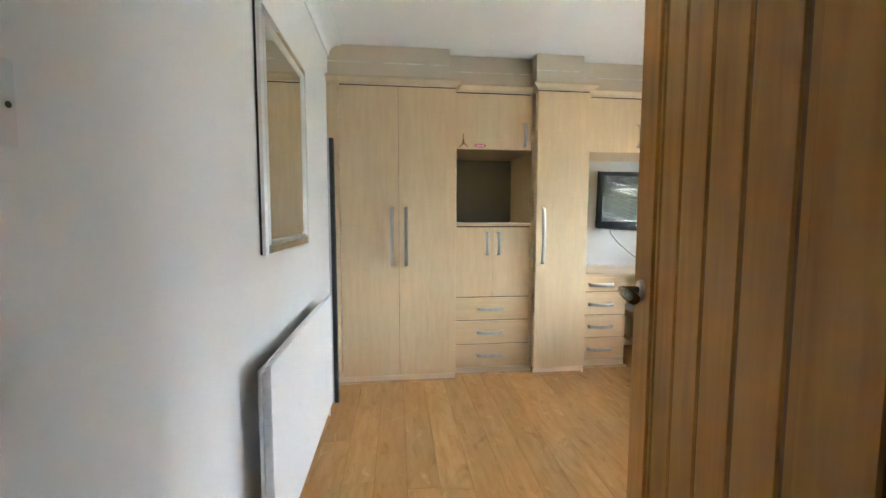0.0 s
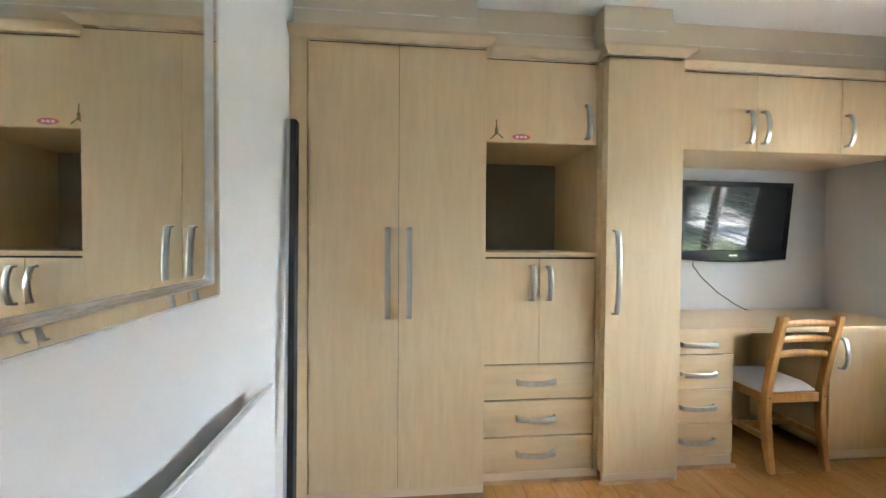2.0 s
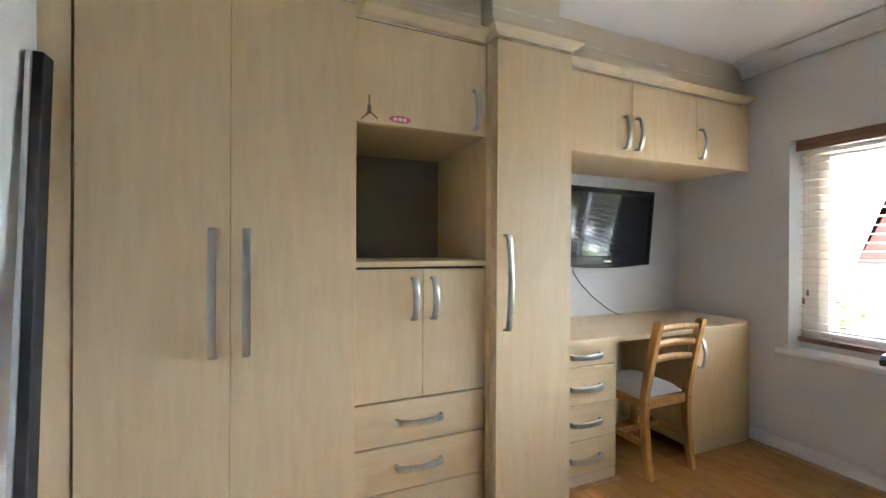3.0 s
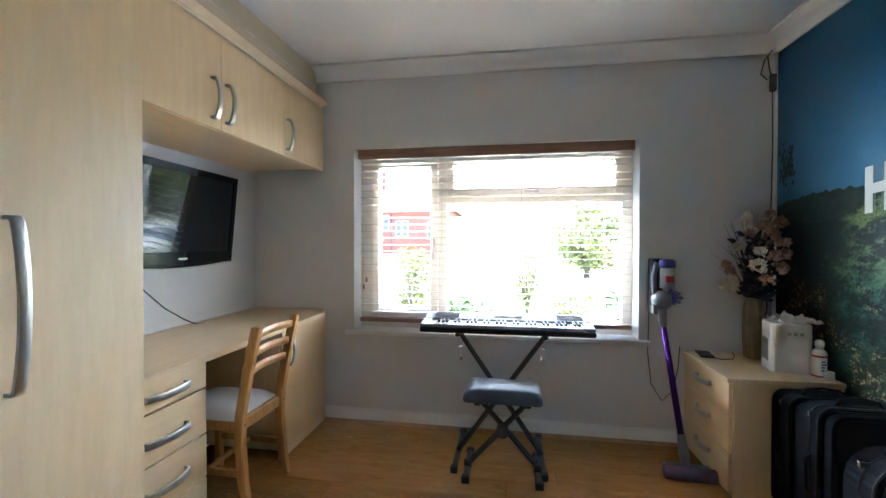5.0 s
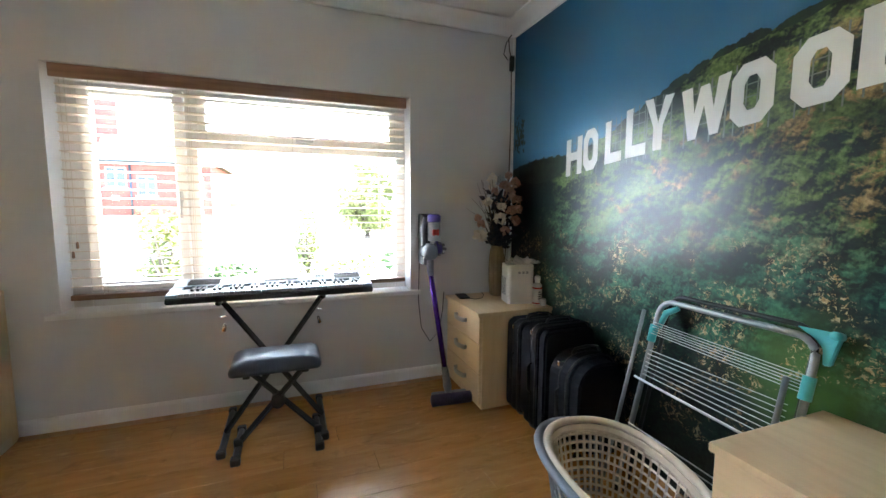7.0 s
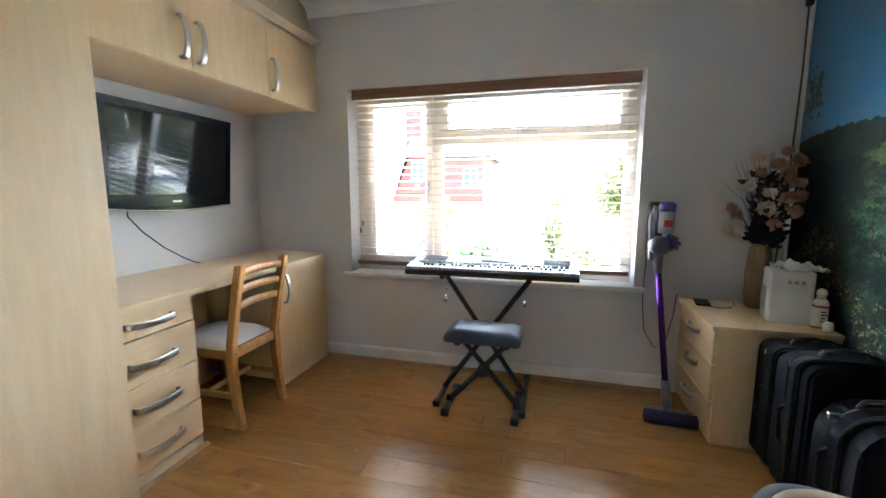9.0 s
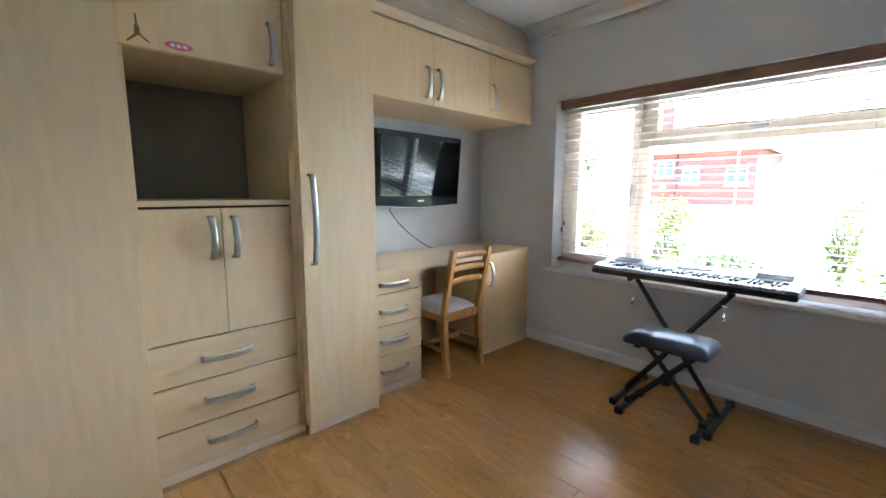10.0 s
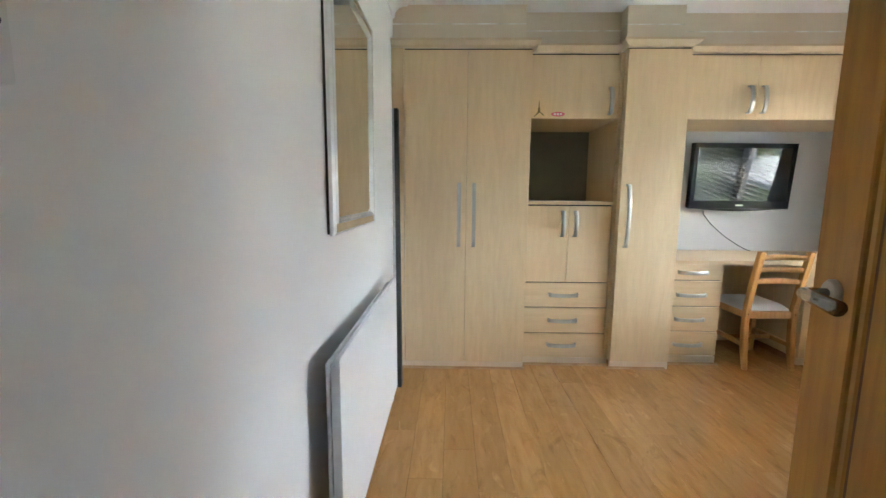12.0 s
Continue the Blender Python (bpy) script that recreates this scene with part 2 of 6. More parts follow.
def prism(outline, axis, a, b, bevel=0.0):
    """An outline in the two other axes, pushed along one axis from a to b."""
    def place(p, t):
        q = list(p)
        q.insert(axis, t)
        return q
    bm = bmesh.new()
    lo = [bm.verts.new(place(p, a)) for p in outline]
    hi = [bm.verts.new(place(p, b)) for p in outline]
    bm.faces.new(lo)
    bm.faces.new(hi[::-1])
    n = len(outline)
    for i in range(n):
        bm.faces.new((lo[i], lo[(i + 1) % n], hi[(i + 1) % n], hi[i]))
    bmesh.ops.recalc_face_normals(bm, faces=bm.faces[:])
    if bevel:
        bmesh.ops.bevel(bm, geom=bm.edges[:], offset=bevel, segments=2, affect="EDGES")
    return bm


def turned(bm, m):
    bmesh.ops.transform(bm, matrix=m, verts=bm.verts[:])
    return bm


def mesh_ob(name, bm, material):
    me = bpy.data.meshes.new(name)
    bm.to_mesh(me)
    bm.free()
    me.materials.append(M[material])
    return new(name, me)


def structure(name, bm, material, label):
    return tagged(mesh_ob(name, bm, material), label, name.split("_")[0], kind="structure")


def thing(name, at, label, category, group=""):
    ob = new(name)
    ob.empty_display_size = 0.1
    ob.location = at
    return tagged(ob, label, category, group)


def part(name, bm, material, parent, label=""):
    """One mesh, drawn in the room's own measures, under a thing or a part."""
    ob = mesh_ob(name, bm, material)
    ob.parent = parent
    if parent.parent is None:
        ob.matrix_parent_inverse = Matrix.Translation(-parent.location)
    return tagged(ob, label)


def single(name, bm, material, label, category, group=""):
    return tagged(mesh_ob(name, bm, material), label, category, group)


def rounded(cx, cy, hx, hy, r, n=5):
    """Outline of a rounded rectangle."""
    pts = []
    for sx, sy, a0 in ((1, 1, 0), (-1, 1, 90), (-1, -1, 180), (1, -1, 270)):
        for i in range(n + 1):
            a = radians(a0 + 90 * i / n)
            pts.append((cx + sx * (hx - r) + r * math.cos(a), cy + sy * (hy - r) + r * math.sin(a)))
    return pts


# ---------------------------------------------------------------- the room
FZ, CZ = -0.01, 2.41
XL, XR, YM, YB = 0.36, 3.82, 0.96, 4.29
DX0, DX1, DTOP = 0.46, 1.315, 2.02
WY0, WY1, WZ0, WZ1 = 1.71, 3.55, 0.605, 1.86

# the left wall's paler colour stands in for the light it faces
structure("wall_left", block((XL - 0.12, -0.75, FZ - 0.1), (XL, YB + 0.12, CZ + 0.05)), "wall_lightened", "painted wall with mirror and radiator, lightened for the window light")
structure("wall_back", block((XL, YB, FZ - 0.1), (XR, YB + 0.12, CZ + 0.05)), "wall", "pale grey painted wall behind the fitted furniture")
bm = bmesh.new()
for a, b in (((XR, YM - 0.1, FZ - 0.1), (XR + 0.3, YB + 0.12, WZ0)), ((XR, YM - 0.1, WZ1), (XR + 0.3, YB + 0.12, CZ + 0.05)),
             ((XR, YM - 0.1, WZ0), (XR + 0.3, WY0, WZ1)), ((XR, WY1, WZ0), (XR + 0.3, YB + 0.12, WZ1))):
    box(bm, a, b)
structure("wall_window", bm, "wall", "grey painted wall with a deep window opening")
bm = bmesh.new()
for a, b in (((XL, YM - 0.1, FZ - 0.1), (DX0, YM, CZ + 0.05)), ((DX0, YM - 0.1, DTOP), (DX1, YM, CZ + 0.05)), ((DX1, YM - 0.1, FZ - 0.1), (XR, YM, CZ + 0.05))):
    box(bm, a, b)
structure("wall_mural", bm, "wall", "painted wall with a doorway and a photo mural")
bm = bmesh.new()
box(bm, (XL, -0.75, FZ - 0.1), (2.4, -0.65, CZ + 0.05))
box(bm, (2.4, -0.75, FZ - 0.1), (2.5, YM - 0.1, CZ + 0.05))
structure("wall_hall", bm, "wall", "plain pale wall closing the hall")
structure("ceiling", block((XL - 0.12, -0.75, CZ), (XR + 0.3, YB + 0.12, CZ + 0.1)), "ceiling", "plain white painted ceiling")
floor = structure("floor", block((XL, -0.65, FZ - 0.1), (XR, YB, FZ - 0.008)), "underlay", "honey oak laminate plank floor")


def coving(name, a, b, inward):
    """Concave plaster coving along one wall, between two floor-plan points."""
    bm = bmesh.new()
    prof = [(0.0, CZ - 0.085), (0.012, CZ - 0.085)]
    for i in range(9):
        t = radians(90 * i / 8)
        prof.append((0.088 - 0.072 * math.cos(t), CZ - 0.012 - 0.062 * (1 - math.sin(t))))
    prof += [(0.1, CZ - 0.012), (0.1, CZ + 0.004), (0.0, CZ + 0.004)]
    rows = [[bm.verts.new((p[0] + inward[0] * d, p[1] + inward[1] * d, z)) for d, z in prof] for p in (a, b)]
    n = len(prof)
    for i in range(n):
        bm.faces.new((rows[0][i], rows[0][(i + 1) % n], rows[1][(i + 1) % n], rows[1][i]))
    bm.faces.new(rows[0])
    bm.faces.new(rows[1][::-1])
    bmesh.ops.recalc_face_normals(bm, faces=bm.faces[:])
    structure(name, bm, "ceiling", "white plaster coving between wall and ceiling")


coving("coving_left", (XL, YM), (XL, YB), (1, 0))
coving("coving_window", (XR, YM), (XR, YB), (-1, 0))
coving("coving_mural", (XL, YM), (XR, YM), (0, 1))

structure("baseboard_window", prism([(XR, FZ), (XR, FZ + 0.095), (XR - 0.009, FZ + 0.095), (XR - 0.016, FZ + 0.08), (XR - 0.016, FZ)], 1, 1.49, 3.755), "white", "white painted skirting board")
structure("trim_floor_bead", prism([(XR - 0.016, FZ), (XR - 0.016, FZ + 0.018), (XR - 0.026, FZ + 0.013), (XR - 0.032, FZ)], 1, 1.49, 3.755), "bead", "brown wooden bead along the skirting")

structure("trim_corner_strip", block((XR - 0.016, YM + 0.0035, FZ), (XR - 0.0005, YM + 0.017, CZ - 0.086), 0.001), "white", "narrow white trim strip in the wall corner")

# doorway lining and the open door
bm = bmesh.new()
for a, b in (((DX0, YM - 0.1, FZ), (DX0 + 0.025, YM, DTOP)), ((DX0, YM - 0.1, DTOP - 0.025), (DX1, YM, DTOP)), ((DX1 - 0.0, YM - 0.1, FZ), (DX1 + 0.002, YM, DTOP))):
    box(bm, a, b)
structure("trim_door_lining", bm, "white", "white painted door lining")


def build_door():
    d = thing("door", (0, 0, 0), "open oak door with vertical grooved panel boards and lever handle", "door")
    T, W, H = 0.038, 0.74, 1.985
    # local: x along the door from the hinge, y through it, z up
    def put(name, bm, material, parent, label=""):
        return part(name, bm, material, parent, label)
    stile, lock = 0.112, 0.126
    put("stile", block((W - lock, 0, 0.012), (W, T, H), 0.003), "door", d)
    put("stile", block((0.0, 0, 0.012), (stile, T, H), 0.003), "door", d)
    put("rail", block((stile, 0.0, H - 0.12), (W - lock, T, H), 0.002), "door", d)
    put("rail", block((stile, 0.0, 0.012), (W - lock, T, 0.20), 0.002), "door", d)
    # backing in a darker brown than the boards, showing in the grooves
    put("panel_backing", block((stile, 0.009, 0.19), (W - lock, T - 0.009, H - 0.11)), "groove", d, "darker brown backing in the grooves")
    edges = (stile - 0.002, 0.141, 0.255, 0.368, 0.481, 0.588, W - lock + 0.002)
    for a, b in zip(edges, edges[1:]):
        put("panel_board", block((a + 0.0045, 0.0055, 0.20), (b - 0.0045, T - 0.0055, H - 0.12), 0.0035), "door", d)
    for side, y0 in ((1, T), (-1, 0.0)):
        hx, hz = W - 0.068, 1.03
        rose = put("rose", turned(lathe([(0.026, 0), (0.026, 0.006), (0.022, 0.010)], 24), pose(hx, y0, hz, -90 * side)), "steel", d, "round brushed nickel rose")
        put("lever", tube([(hx, y0 + side * 0.008, hz), (hx, y0 + side * 0.035, hz), (hx - 0.012, y0 + side * 0.050, hz), (hx - 0.05, y0 + side * 0.055, hz), (hx - 0.115, y0 + side * 0.052, hz - 0.002)],
                          [0.009, 0.0095, 0.0115, 0.012, 0.0135], 14), "lever_metal", rose, "brushed nickel lever")
    for z in (0.2, 1.0, 1.78):
        put("hinge", tube([(-0.006, -0.004, z), (-0.006, -0.004, z + 0.09)], 0.007, 8), "steel", d)
    d.matrix_world = pose(1.305, 0.965, FZ, 0, 0, 74.3)
    return d


build_door()

# ---------------------------------------------------------------- window
def build_window():
    w = tagged(new("window_1"), "white plastic window with side casement and top light", "window", kind="structure")
    w.location = (3.99, 2.63, WZ0)
    X0, X1 = 3.955, 4.015
    def bar(a, b, name="window_frame"):
        part(name, block((X0, a[0], a[1]), (X1, b[0], b[1]), 0.006, 2), "upvc", w)
    bar((WY0, WZ0), (1.775, WZ1))
    bar((3.465, WZ0), (WY1, WZ1))
    bar((1.775, 1.80), (3.465, WZ1))
    bar((1.775, WZ0), (3.465, 0.70))
    bar((2.925, 0.70), (2.985, 1.80), "mullion")
    bar((1.775, 1.482), (2.925, 1.54), "transom")
    def sash(y0, y1, z0, z1, t, name):
        bm = bmesh.new()
        for a, b in (((y0, z0), (y0 + t, z1)), ((y1 - t, z0), (y1, z1)), ((y0 + t, z0), (y1 - t, z0 + t)), ((y0 + t, z1 - t), (y1 - t, z1))):
            box(bm, (X0 - 0.018, a[0], a[1]), (X1 - 0.01, b[0], b[1]), 0.005, 1)
        return part(name, bm, "upvc", w)
    s1 = sash(2.988, 3.462, 0.703, 1.797, 0.052, "casement_sash")
    s2 = sash(1.778, 2.922, 1.543, 1.797, 0.045, "top_sash")
    for p, y0, y1, z0, z1 in ((s1, 3.04, 3.41, 0.755, 1.745), (s2, 1.823, 2.877, 1.588, 1.752), (w, 1.775, 2.925, 0.70, 1.482)):
        g = part("pane", block((3.986, y0, z0), (3.990, y1, z1)), "glass", p)
        g.visible_shadow = False
    part("handle", block((3.915, 3.005, 1.19), (3.938, 3.028, 1.25), 0.004), "steel", s1, "small silver window handle")
    part("handle_lever", block((3.905, 3.008, 1.10), (3.917, 3.024, 1.24), 0.004), "steel", s1)
    part("handle", block((3.915, 2.30, 1.556), (3.938, 2.40, 1.574), 0.004), "steel", s2)
    part("window_sill", prism(rounded(3.872, 0.607, 0.083, 0.015, 0.007, 3), 1, 1.65, 3.605), "white", w, "white painted window board")


build_window()


def build_blind():
    b = thing("venetian_blind", (3.88, 2.63, 0.66), "lowered wooden venetian blind with open cream slats and brown rails", "blind")
    part("valance", block((3.845, 1.728, 1.795), (3.86, 3.532, 1.862), 0.003), "valance", b, "brown wooden valance")
    part("headrail", block((3.862, 1.735, 1.80), (3.915, 3.525, 1.852), 0.002), "upvc", b)
    part("bottom_rail", block((3.862, 1.735, 0.672), (3.914, 3.525, 0.70), 0.006, 2), "valance", b, "brown wooden bottom rail")
    z, pitch = 1.765, 0.0465
    ref = None
    while z > 0.72:
        if ref is None:
            ref = part("slat", turned(block((-0.025, 1.74, -0.0019), (0.025, 3.52, 0.0019), 0.001), pose(3.888, 0, 0, 0, 4, 0)), "slat", b)
            ref.location.z = z
        else:
            s = ref.copy()
            scene.collection.objects.link(s)
            s.location.z = z
        z -= pitch
    for y in (1.90, 2.42, 2.95, 3.38):
        for x in (3.8635, 3.9125):
            part("ladder_cord", tube([(x, y, 0.69), (x, y, 1.80)], 0.0013, 5), "cord", b)
    for dy, z0 in ((0.0, 0.98), (0.02, 0.93)):
        part("pull_cord", tube([(3.858, 3.475 + dy, z0), (3.858, 3.475 + dy, 1.80)], 0.0012, 5), "cord", b)
        part("cord_tassel", turned(lathe([(0.004, 0), (0.007, 0.004), (0.006, 0.03), (0.003, 0.036)], 10), Matrix.Translation((3.858, 3.475 + dy, z0 - 0.034))), "valance", b, "small brown cord weight")


build_blind()

# ---------------------------------------------------------------- fitted furniture
def bow_handle(parent, x, y, z, length, upright, wide=0.0122, proud=0.042):
    """A bowed nickel strip handle with turned-in feet, standing off a front that faces -y."""
    path = [(-0.5, 0.0), (-0.5, 0.40), (-0.492, 0.52), (-0.47, 0.60)]
    for i in range(1, 12):
        t = -0.47 + 0.94 * i / 12
        path.append((t, 0.60 + 0.40 * (1 - (t / 0.47) ** 2)))
    path += [(0.47, 0.60), (0.492, 0.52), (0.5, 0.40), (0.5, 0.0)]
    pts = [Vector((a * (length - 0.008), b * proud)) for a, b in path]
    bm = bmesh.new()
    rings = []
    n = len(pts)
    for i, p in enumerate(pts):
        d = (pts[min(i + 1, n - 1)] - pts[max(i - 1, 0)]).normalized()
        side = Vector((-d.y, d.x)) * 0.0046
        ring = []
        for w, k in ((-1, -1), (-0.78, -1.25), (0.78, -1.25), (1, -1), (1, 1), (-1, 1)):
            q = p - side * k
            ring.append(bm.verts.new((x + w * wide, y - q.y, z + q.x) if upright else (x + q.x, y - q.y, z + w * wide)))
        rings.append(ring)
    m = len(rings[0])
    for a, b in zip(rings, rings[1:]):
        for k in range(m):
            bm.faces.new((a[k], a[(k + 1) % m], b[(k + 1) % m], b[k])).smooth = k == 1
    bm.faces.new(rings[0])
    bm.faces.new(rings[-1][::-1])
    bmesh.ops.recalc_face_normals(bm, faces=bm.faces[:])
    return part("handle", bm, "steel", parent, "bowed brushed nickel handle")


def cornice(parent, x0, x1, y, z, left=True, right=True, back=None):
    """Flared cornice strip along a front, with mitred returns."""
    prof = [(0.0, 0.0), (0.008, 0.0), (0.014, 0.010), (0.038, 0.026), (0.044, 0.030), (0.044, 0.044), (0.0, 0.044)]
    bm = bmesh.new()
    back = back or y + 0.14
    path = []
    if left:
        path.append((x0, back, -1, 0))
    path += [(x0, y, -1 if left else 0, -1), (x1, y, 1 if right else 0, -1)]
    if right:
        path.append((x1, back, 1, 0))
    rings = [[bm.verts.new((px + nx * d, py + ny * d, z + h)) for d, h in prof] for px, py, nx, ny in path]
    n = len(prof)
    for a, b in zip(rings, rings[1:]):
        for k in range(n):
            bm.faces.new((a[k], a[(k + 1) % n], b[(k + 1) % n], b[k]))
    bm.faces.new(rings[0])
    bm.faces.new(rings[-1])
    bmesh.ops.recalc_face_normals(bm, faces=bm.faces[:])
    return part("cornice", bm, "maple_edge", parent, "flared pale wood cornice")


def front(parent, name, x0, x1, y, z0, z1, material="maple"):
    """A door or drawer front 18 mm thick, set 1 to 2 mm clear all round."""
    return part(name, block((x0 + 0.0008, y, z0 + 0.0026), (x1 - 0.0008, y + 0.018, z1 - 0.0026), 0.0014), material, parent)


def gap_back(parent, x0, x1, y, z0, z1):
    """Added dark sheet that paints the shade seen in the gaps between fronts."""
    part("gap_shade_sheet", block((x0 + 0.004, y + 0.0183, z0 + 0.004), (x1 - 0.004, y + 0.0197, z1)), "gap_shade", parent, "dark sheet painting the shade in the gaps between fronts")


YW1, YW, YMID, YDK, YOH = 3.615, 3.65, 3.70, 3.745, 3.77
TOPZ, TOP1 = 2.14, 2.122


def build_double_wardrobe():
    w = thing("double_wardrobe", (0.8, YW1, FZ), "tall fitted two-door wardrobe in pale maple laminate", "wardrobe", "fitted bedroom furniture")
    x0, x1 = XL + 0.002, 1.262
    part("body", block((x0 + 0.078, YW1 + 0.02, FZ + 0.05), (x1, YB - 0.002, TOP1), 0.001), "maple", w)
    part("filler", block((x0, YW1 + 0.004, FZ + 0.05), (x0 + 0.076, YW1 + 0.024, TOP1)), "maple", w)
    part("plinth", block((x0, YW1 + 0.004, FZ), (x1, YW1 + 0.024, FZ + 0.05), 0.001), "plinth", w)
    part("plinth_bead", prism([(YW1 + 0.004, FZ), (YW1 + 0.004, FZ + 0.015), (YW1 - 0.008, FZ)], 0, x0 + 0.02, x1 + 0.01), "bead", w, "brown wooden floor bead")
    for a, b, hx in ((0.445, 0.8525, 0.803), (0.8525, x1, 0.902)):
        d = front(w, "door", a, b, YW1, FZ + 0.05, TOP1 - 0.010)
        bow_handle(d, hx, YW1, 1.063, 0.42, True, 0.0125, 0.046)
    gap_back(w, 0.445, x1, YW1, FZ + 0.05, TOP1 - 0.001)
    cornice(w, x0 + 0.001, x1, YW1, TOP1, left=False)


def build_centre_unit():
    w = thing("centre_cupboard_unit", (1.57, YMID, FZ), "fitted maple unit with top cupboard, open niche, cupboards and drawers", "cupboard", "fitted bedroom furniture")
    x0, x1 = 1.266, 1.876
    part("side_panel", block((x0, YMID + 0.02, FZ + 0.05), (x0 + 0.018, YB - 0.002, TOPZ - 0.02)), "maple", w)
    part("side_panel", block((x1 - 0.024, YMID - 0.002, FZ + 0.05), (x1, YB - 0.002, TOPZ - 0.02)), "maple", w)
    # carcass coloured near black, so the door and drawer gaps read as shaded
    part("lower_carcass", block((x0 + 0.018, YMID + 0.02, FZ + 0.05), (x1 - 0.024, YB - 0.004, 1.134)), "gap_shade", w)
    part("upper_carcass", block((x0 + 0.018, YMID + 0.02, 1.704), (x1 - 0.024, YB - 0.004, TOPZ - 0.02)), "maple", w)
    part("niche_back", block((x0 + 0.018, YB - 0.02, 1.136), (x1 - 0.024, YB - 0.004, 1.702)), "niche_back", w, "grey-brown back board of the open niche")
    part("shelf", block((x0, YMID - 0.012, 1.136), (x1 - 0.026, YB - 0.022, 1.158), 0.004, 2), "maple_h", w, "pale maple shelf")
    part("plinth", block((x0, YMID + 0.004, FZ), (x1, YMID + 0.024, FZ + 0.055), 0.001), "plinth", w)
    part("plinth_bead", prism([(YMID + 0.004, FZ), (YMID + 0.004, FZ + 0.015), (YMID - 0.008, FZ)], 0, x0, x1), "bead", w, "brown wooden floor bead")
    xr = x1 - 0.028
    d = front(w, "door", x0, xr, YMID, 1.702, TOPZ - 0.031)
    bow_handle(d, 1.793, YMID, 1.815, 0.172, True)
    for a, b, hx in ((x0, 1.557, 1.515), (1.557, xr, 1.601)):
        d = front(w, "door", a, b, YMID, 0.595, 1.128)
        bow_handle(d, hx, YMID, 1.005, 0.175, True)
    for z0, z1, hz in ((0.415, 0.592, 0.508), (0.228, 0.412, 0.325), (0.046, 0.225, 0.146)):
        d = front(w, "drawer", x0, xr, YMID, z0, z1, "maple_h")
        bow_handle(d, 1.543, YMID, hz, 0.20, False)
    gap_back(w, x0, xr, YMID, 1.702, TOPZ - 0.021)
    cornice(w, x0 + 0.037, x1 - 0.037, YMID, TOPZ - 0.02, left=False, right=False)
    return w


def build_tall_cupboard():
    w = thing("tall_cupboard", (2.07, YW, FZ), "tall narrow fitted single-door cupboard in pale maple laminate", "cupboard", "fitted bedroom furniture")
    x0, x1 = 1.878, 2.282
    part("body", block((x0, YW + 0.02, FZ + 0.05), (x1, YB - 0.002, TOPZ), 0.001), "maple", w)
    part("plinth", block((x0, YW + 0.004, FZ), (x1, YW + 0.024, FZ + 0.05), 0.001), "plinth", w)
    part("plinth_bead", prism([(YW + 0.004, FZ), (YW + 0.004, FZ + 0.015), (YW - 0.008, FZ)], 0, x0 - 0.02, x1 - 0.02), "bead", w, "brown wooden floor bead")
    d = front(w, "door", x0, x1, YW, FZ + 0.05, TOPZ - 0.010)
    gap_back(w, x0, x1, YW, FZ + 0.05, TOPZ - 0.001)
    bow_handle(d, 1.925, YW, 1.063, 0.42, True, 0.0125, 0.046)
    cornice(w, x0, x1, YW, TOPZ)


def build_desk():
    t = thing("fitted_desk", (3.0, 3.70, 0.73), "long fitted maple desk with rounded front edge", "desk", "fitted bedroom furniture")
    part("worktop", prism([(2.284, 3.705), (3.70, 3.705), (3.758, 3.745), (XR - 0.002, 3.76), (XR - 0.002, YB - 0.002), (2.284, YB - 0.002)], 2, 0.730, 0.757, 0.004), "maple_h", t)
    u = thing("drawer_unit", (2.48, YDK, FZ), "fitted four-drawer pedestal in pale maple laminate", "drawers", "fitted bedroom furniture")
    x0, x1 = 2.284, 2.668
    part("body", block((x0, YDK + 0.02, FZ + 0.05), (x1, YB - 0.004, 0.7295), 0.001), "maple", u)
    part("filler", block((x0, YDK + 0.004, FZ + 0.05), (2.318, YDK + 0.0195, 0.7295)), "maple", u)
    part("plinth", block((x0, YDK + 0.004, FZ), (x1, YDK + 0.024, FZ + 0.062), 0.001), "plinth", u)
    part("plinth_bead", prism([(YDK + 0.004, FZ), (YDK + 0.004, FZ + 0.015), (YDK - 0.012, FZ)], 0, x0, x1 + 0.02), "bead", u, "brown wooden floor bead")
    gap_back(u, 2.32, x1, YDK, 0.058, 0.728)
    for z0, z1, hz in ((0.61, 0.726, 0.668), (0.421, 0.608, 0.508), (0.237, 0.419, 0.33), (0.058, 0.235, 0.146)):
        d = front(u, "drawer", 2.32, x1, YDK, z0, z1, "maple_h")
        bow_handle(d, 2.456, YDK, hz, 0.20, False)
    c = thing("desk_cupboard", (3.5, 3.755, FZ), "fitted desk cupboard with one door in pale maple laminate", "cupboard", "fitted bedroom furniture")
    x0, x1 = 3.262, 3.765
    part("body", block((x0, 3.775, FZ + 0.05), (x1, YB - 0.004, 0.7295), 0.001), "maple", c)
    part("filler", block((x1 + 0.001, 3.762, FZ + 0.0), (XR - 0.002, 3.782, 0.7295)), "maple", c)
    part("plinth", block((x0, 3.76, FZ), (x1, 3.78, FZ + 0.05), 0.001), "plinth", c)
    d = front(c, "door", x0, x1, 3.755, FZ + 0.05, 0.725)
    gap_back(c, x0, x1, 3.755, FZ + 0.05, 0.728)
    bow_handle(d, 3.325, 3.755, 0.598, 0.175, True)
    part("back_board", block((2.67, YB - 0.02, FZ), (3.26, YB - 0.004, 0.7295)), "maple", t, "shaded maple back board")
    part("support_batten", block((2.67, YB - 0.045, 0.68), (3.26, YB - 0.0205, 0.7295)), "maple", t)


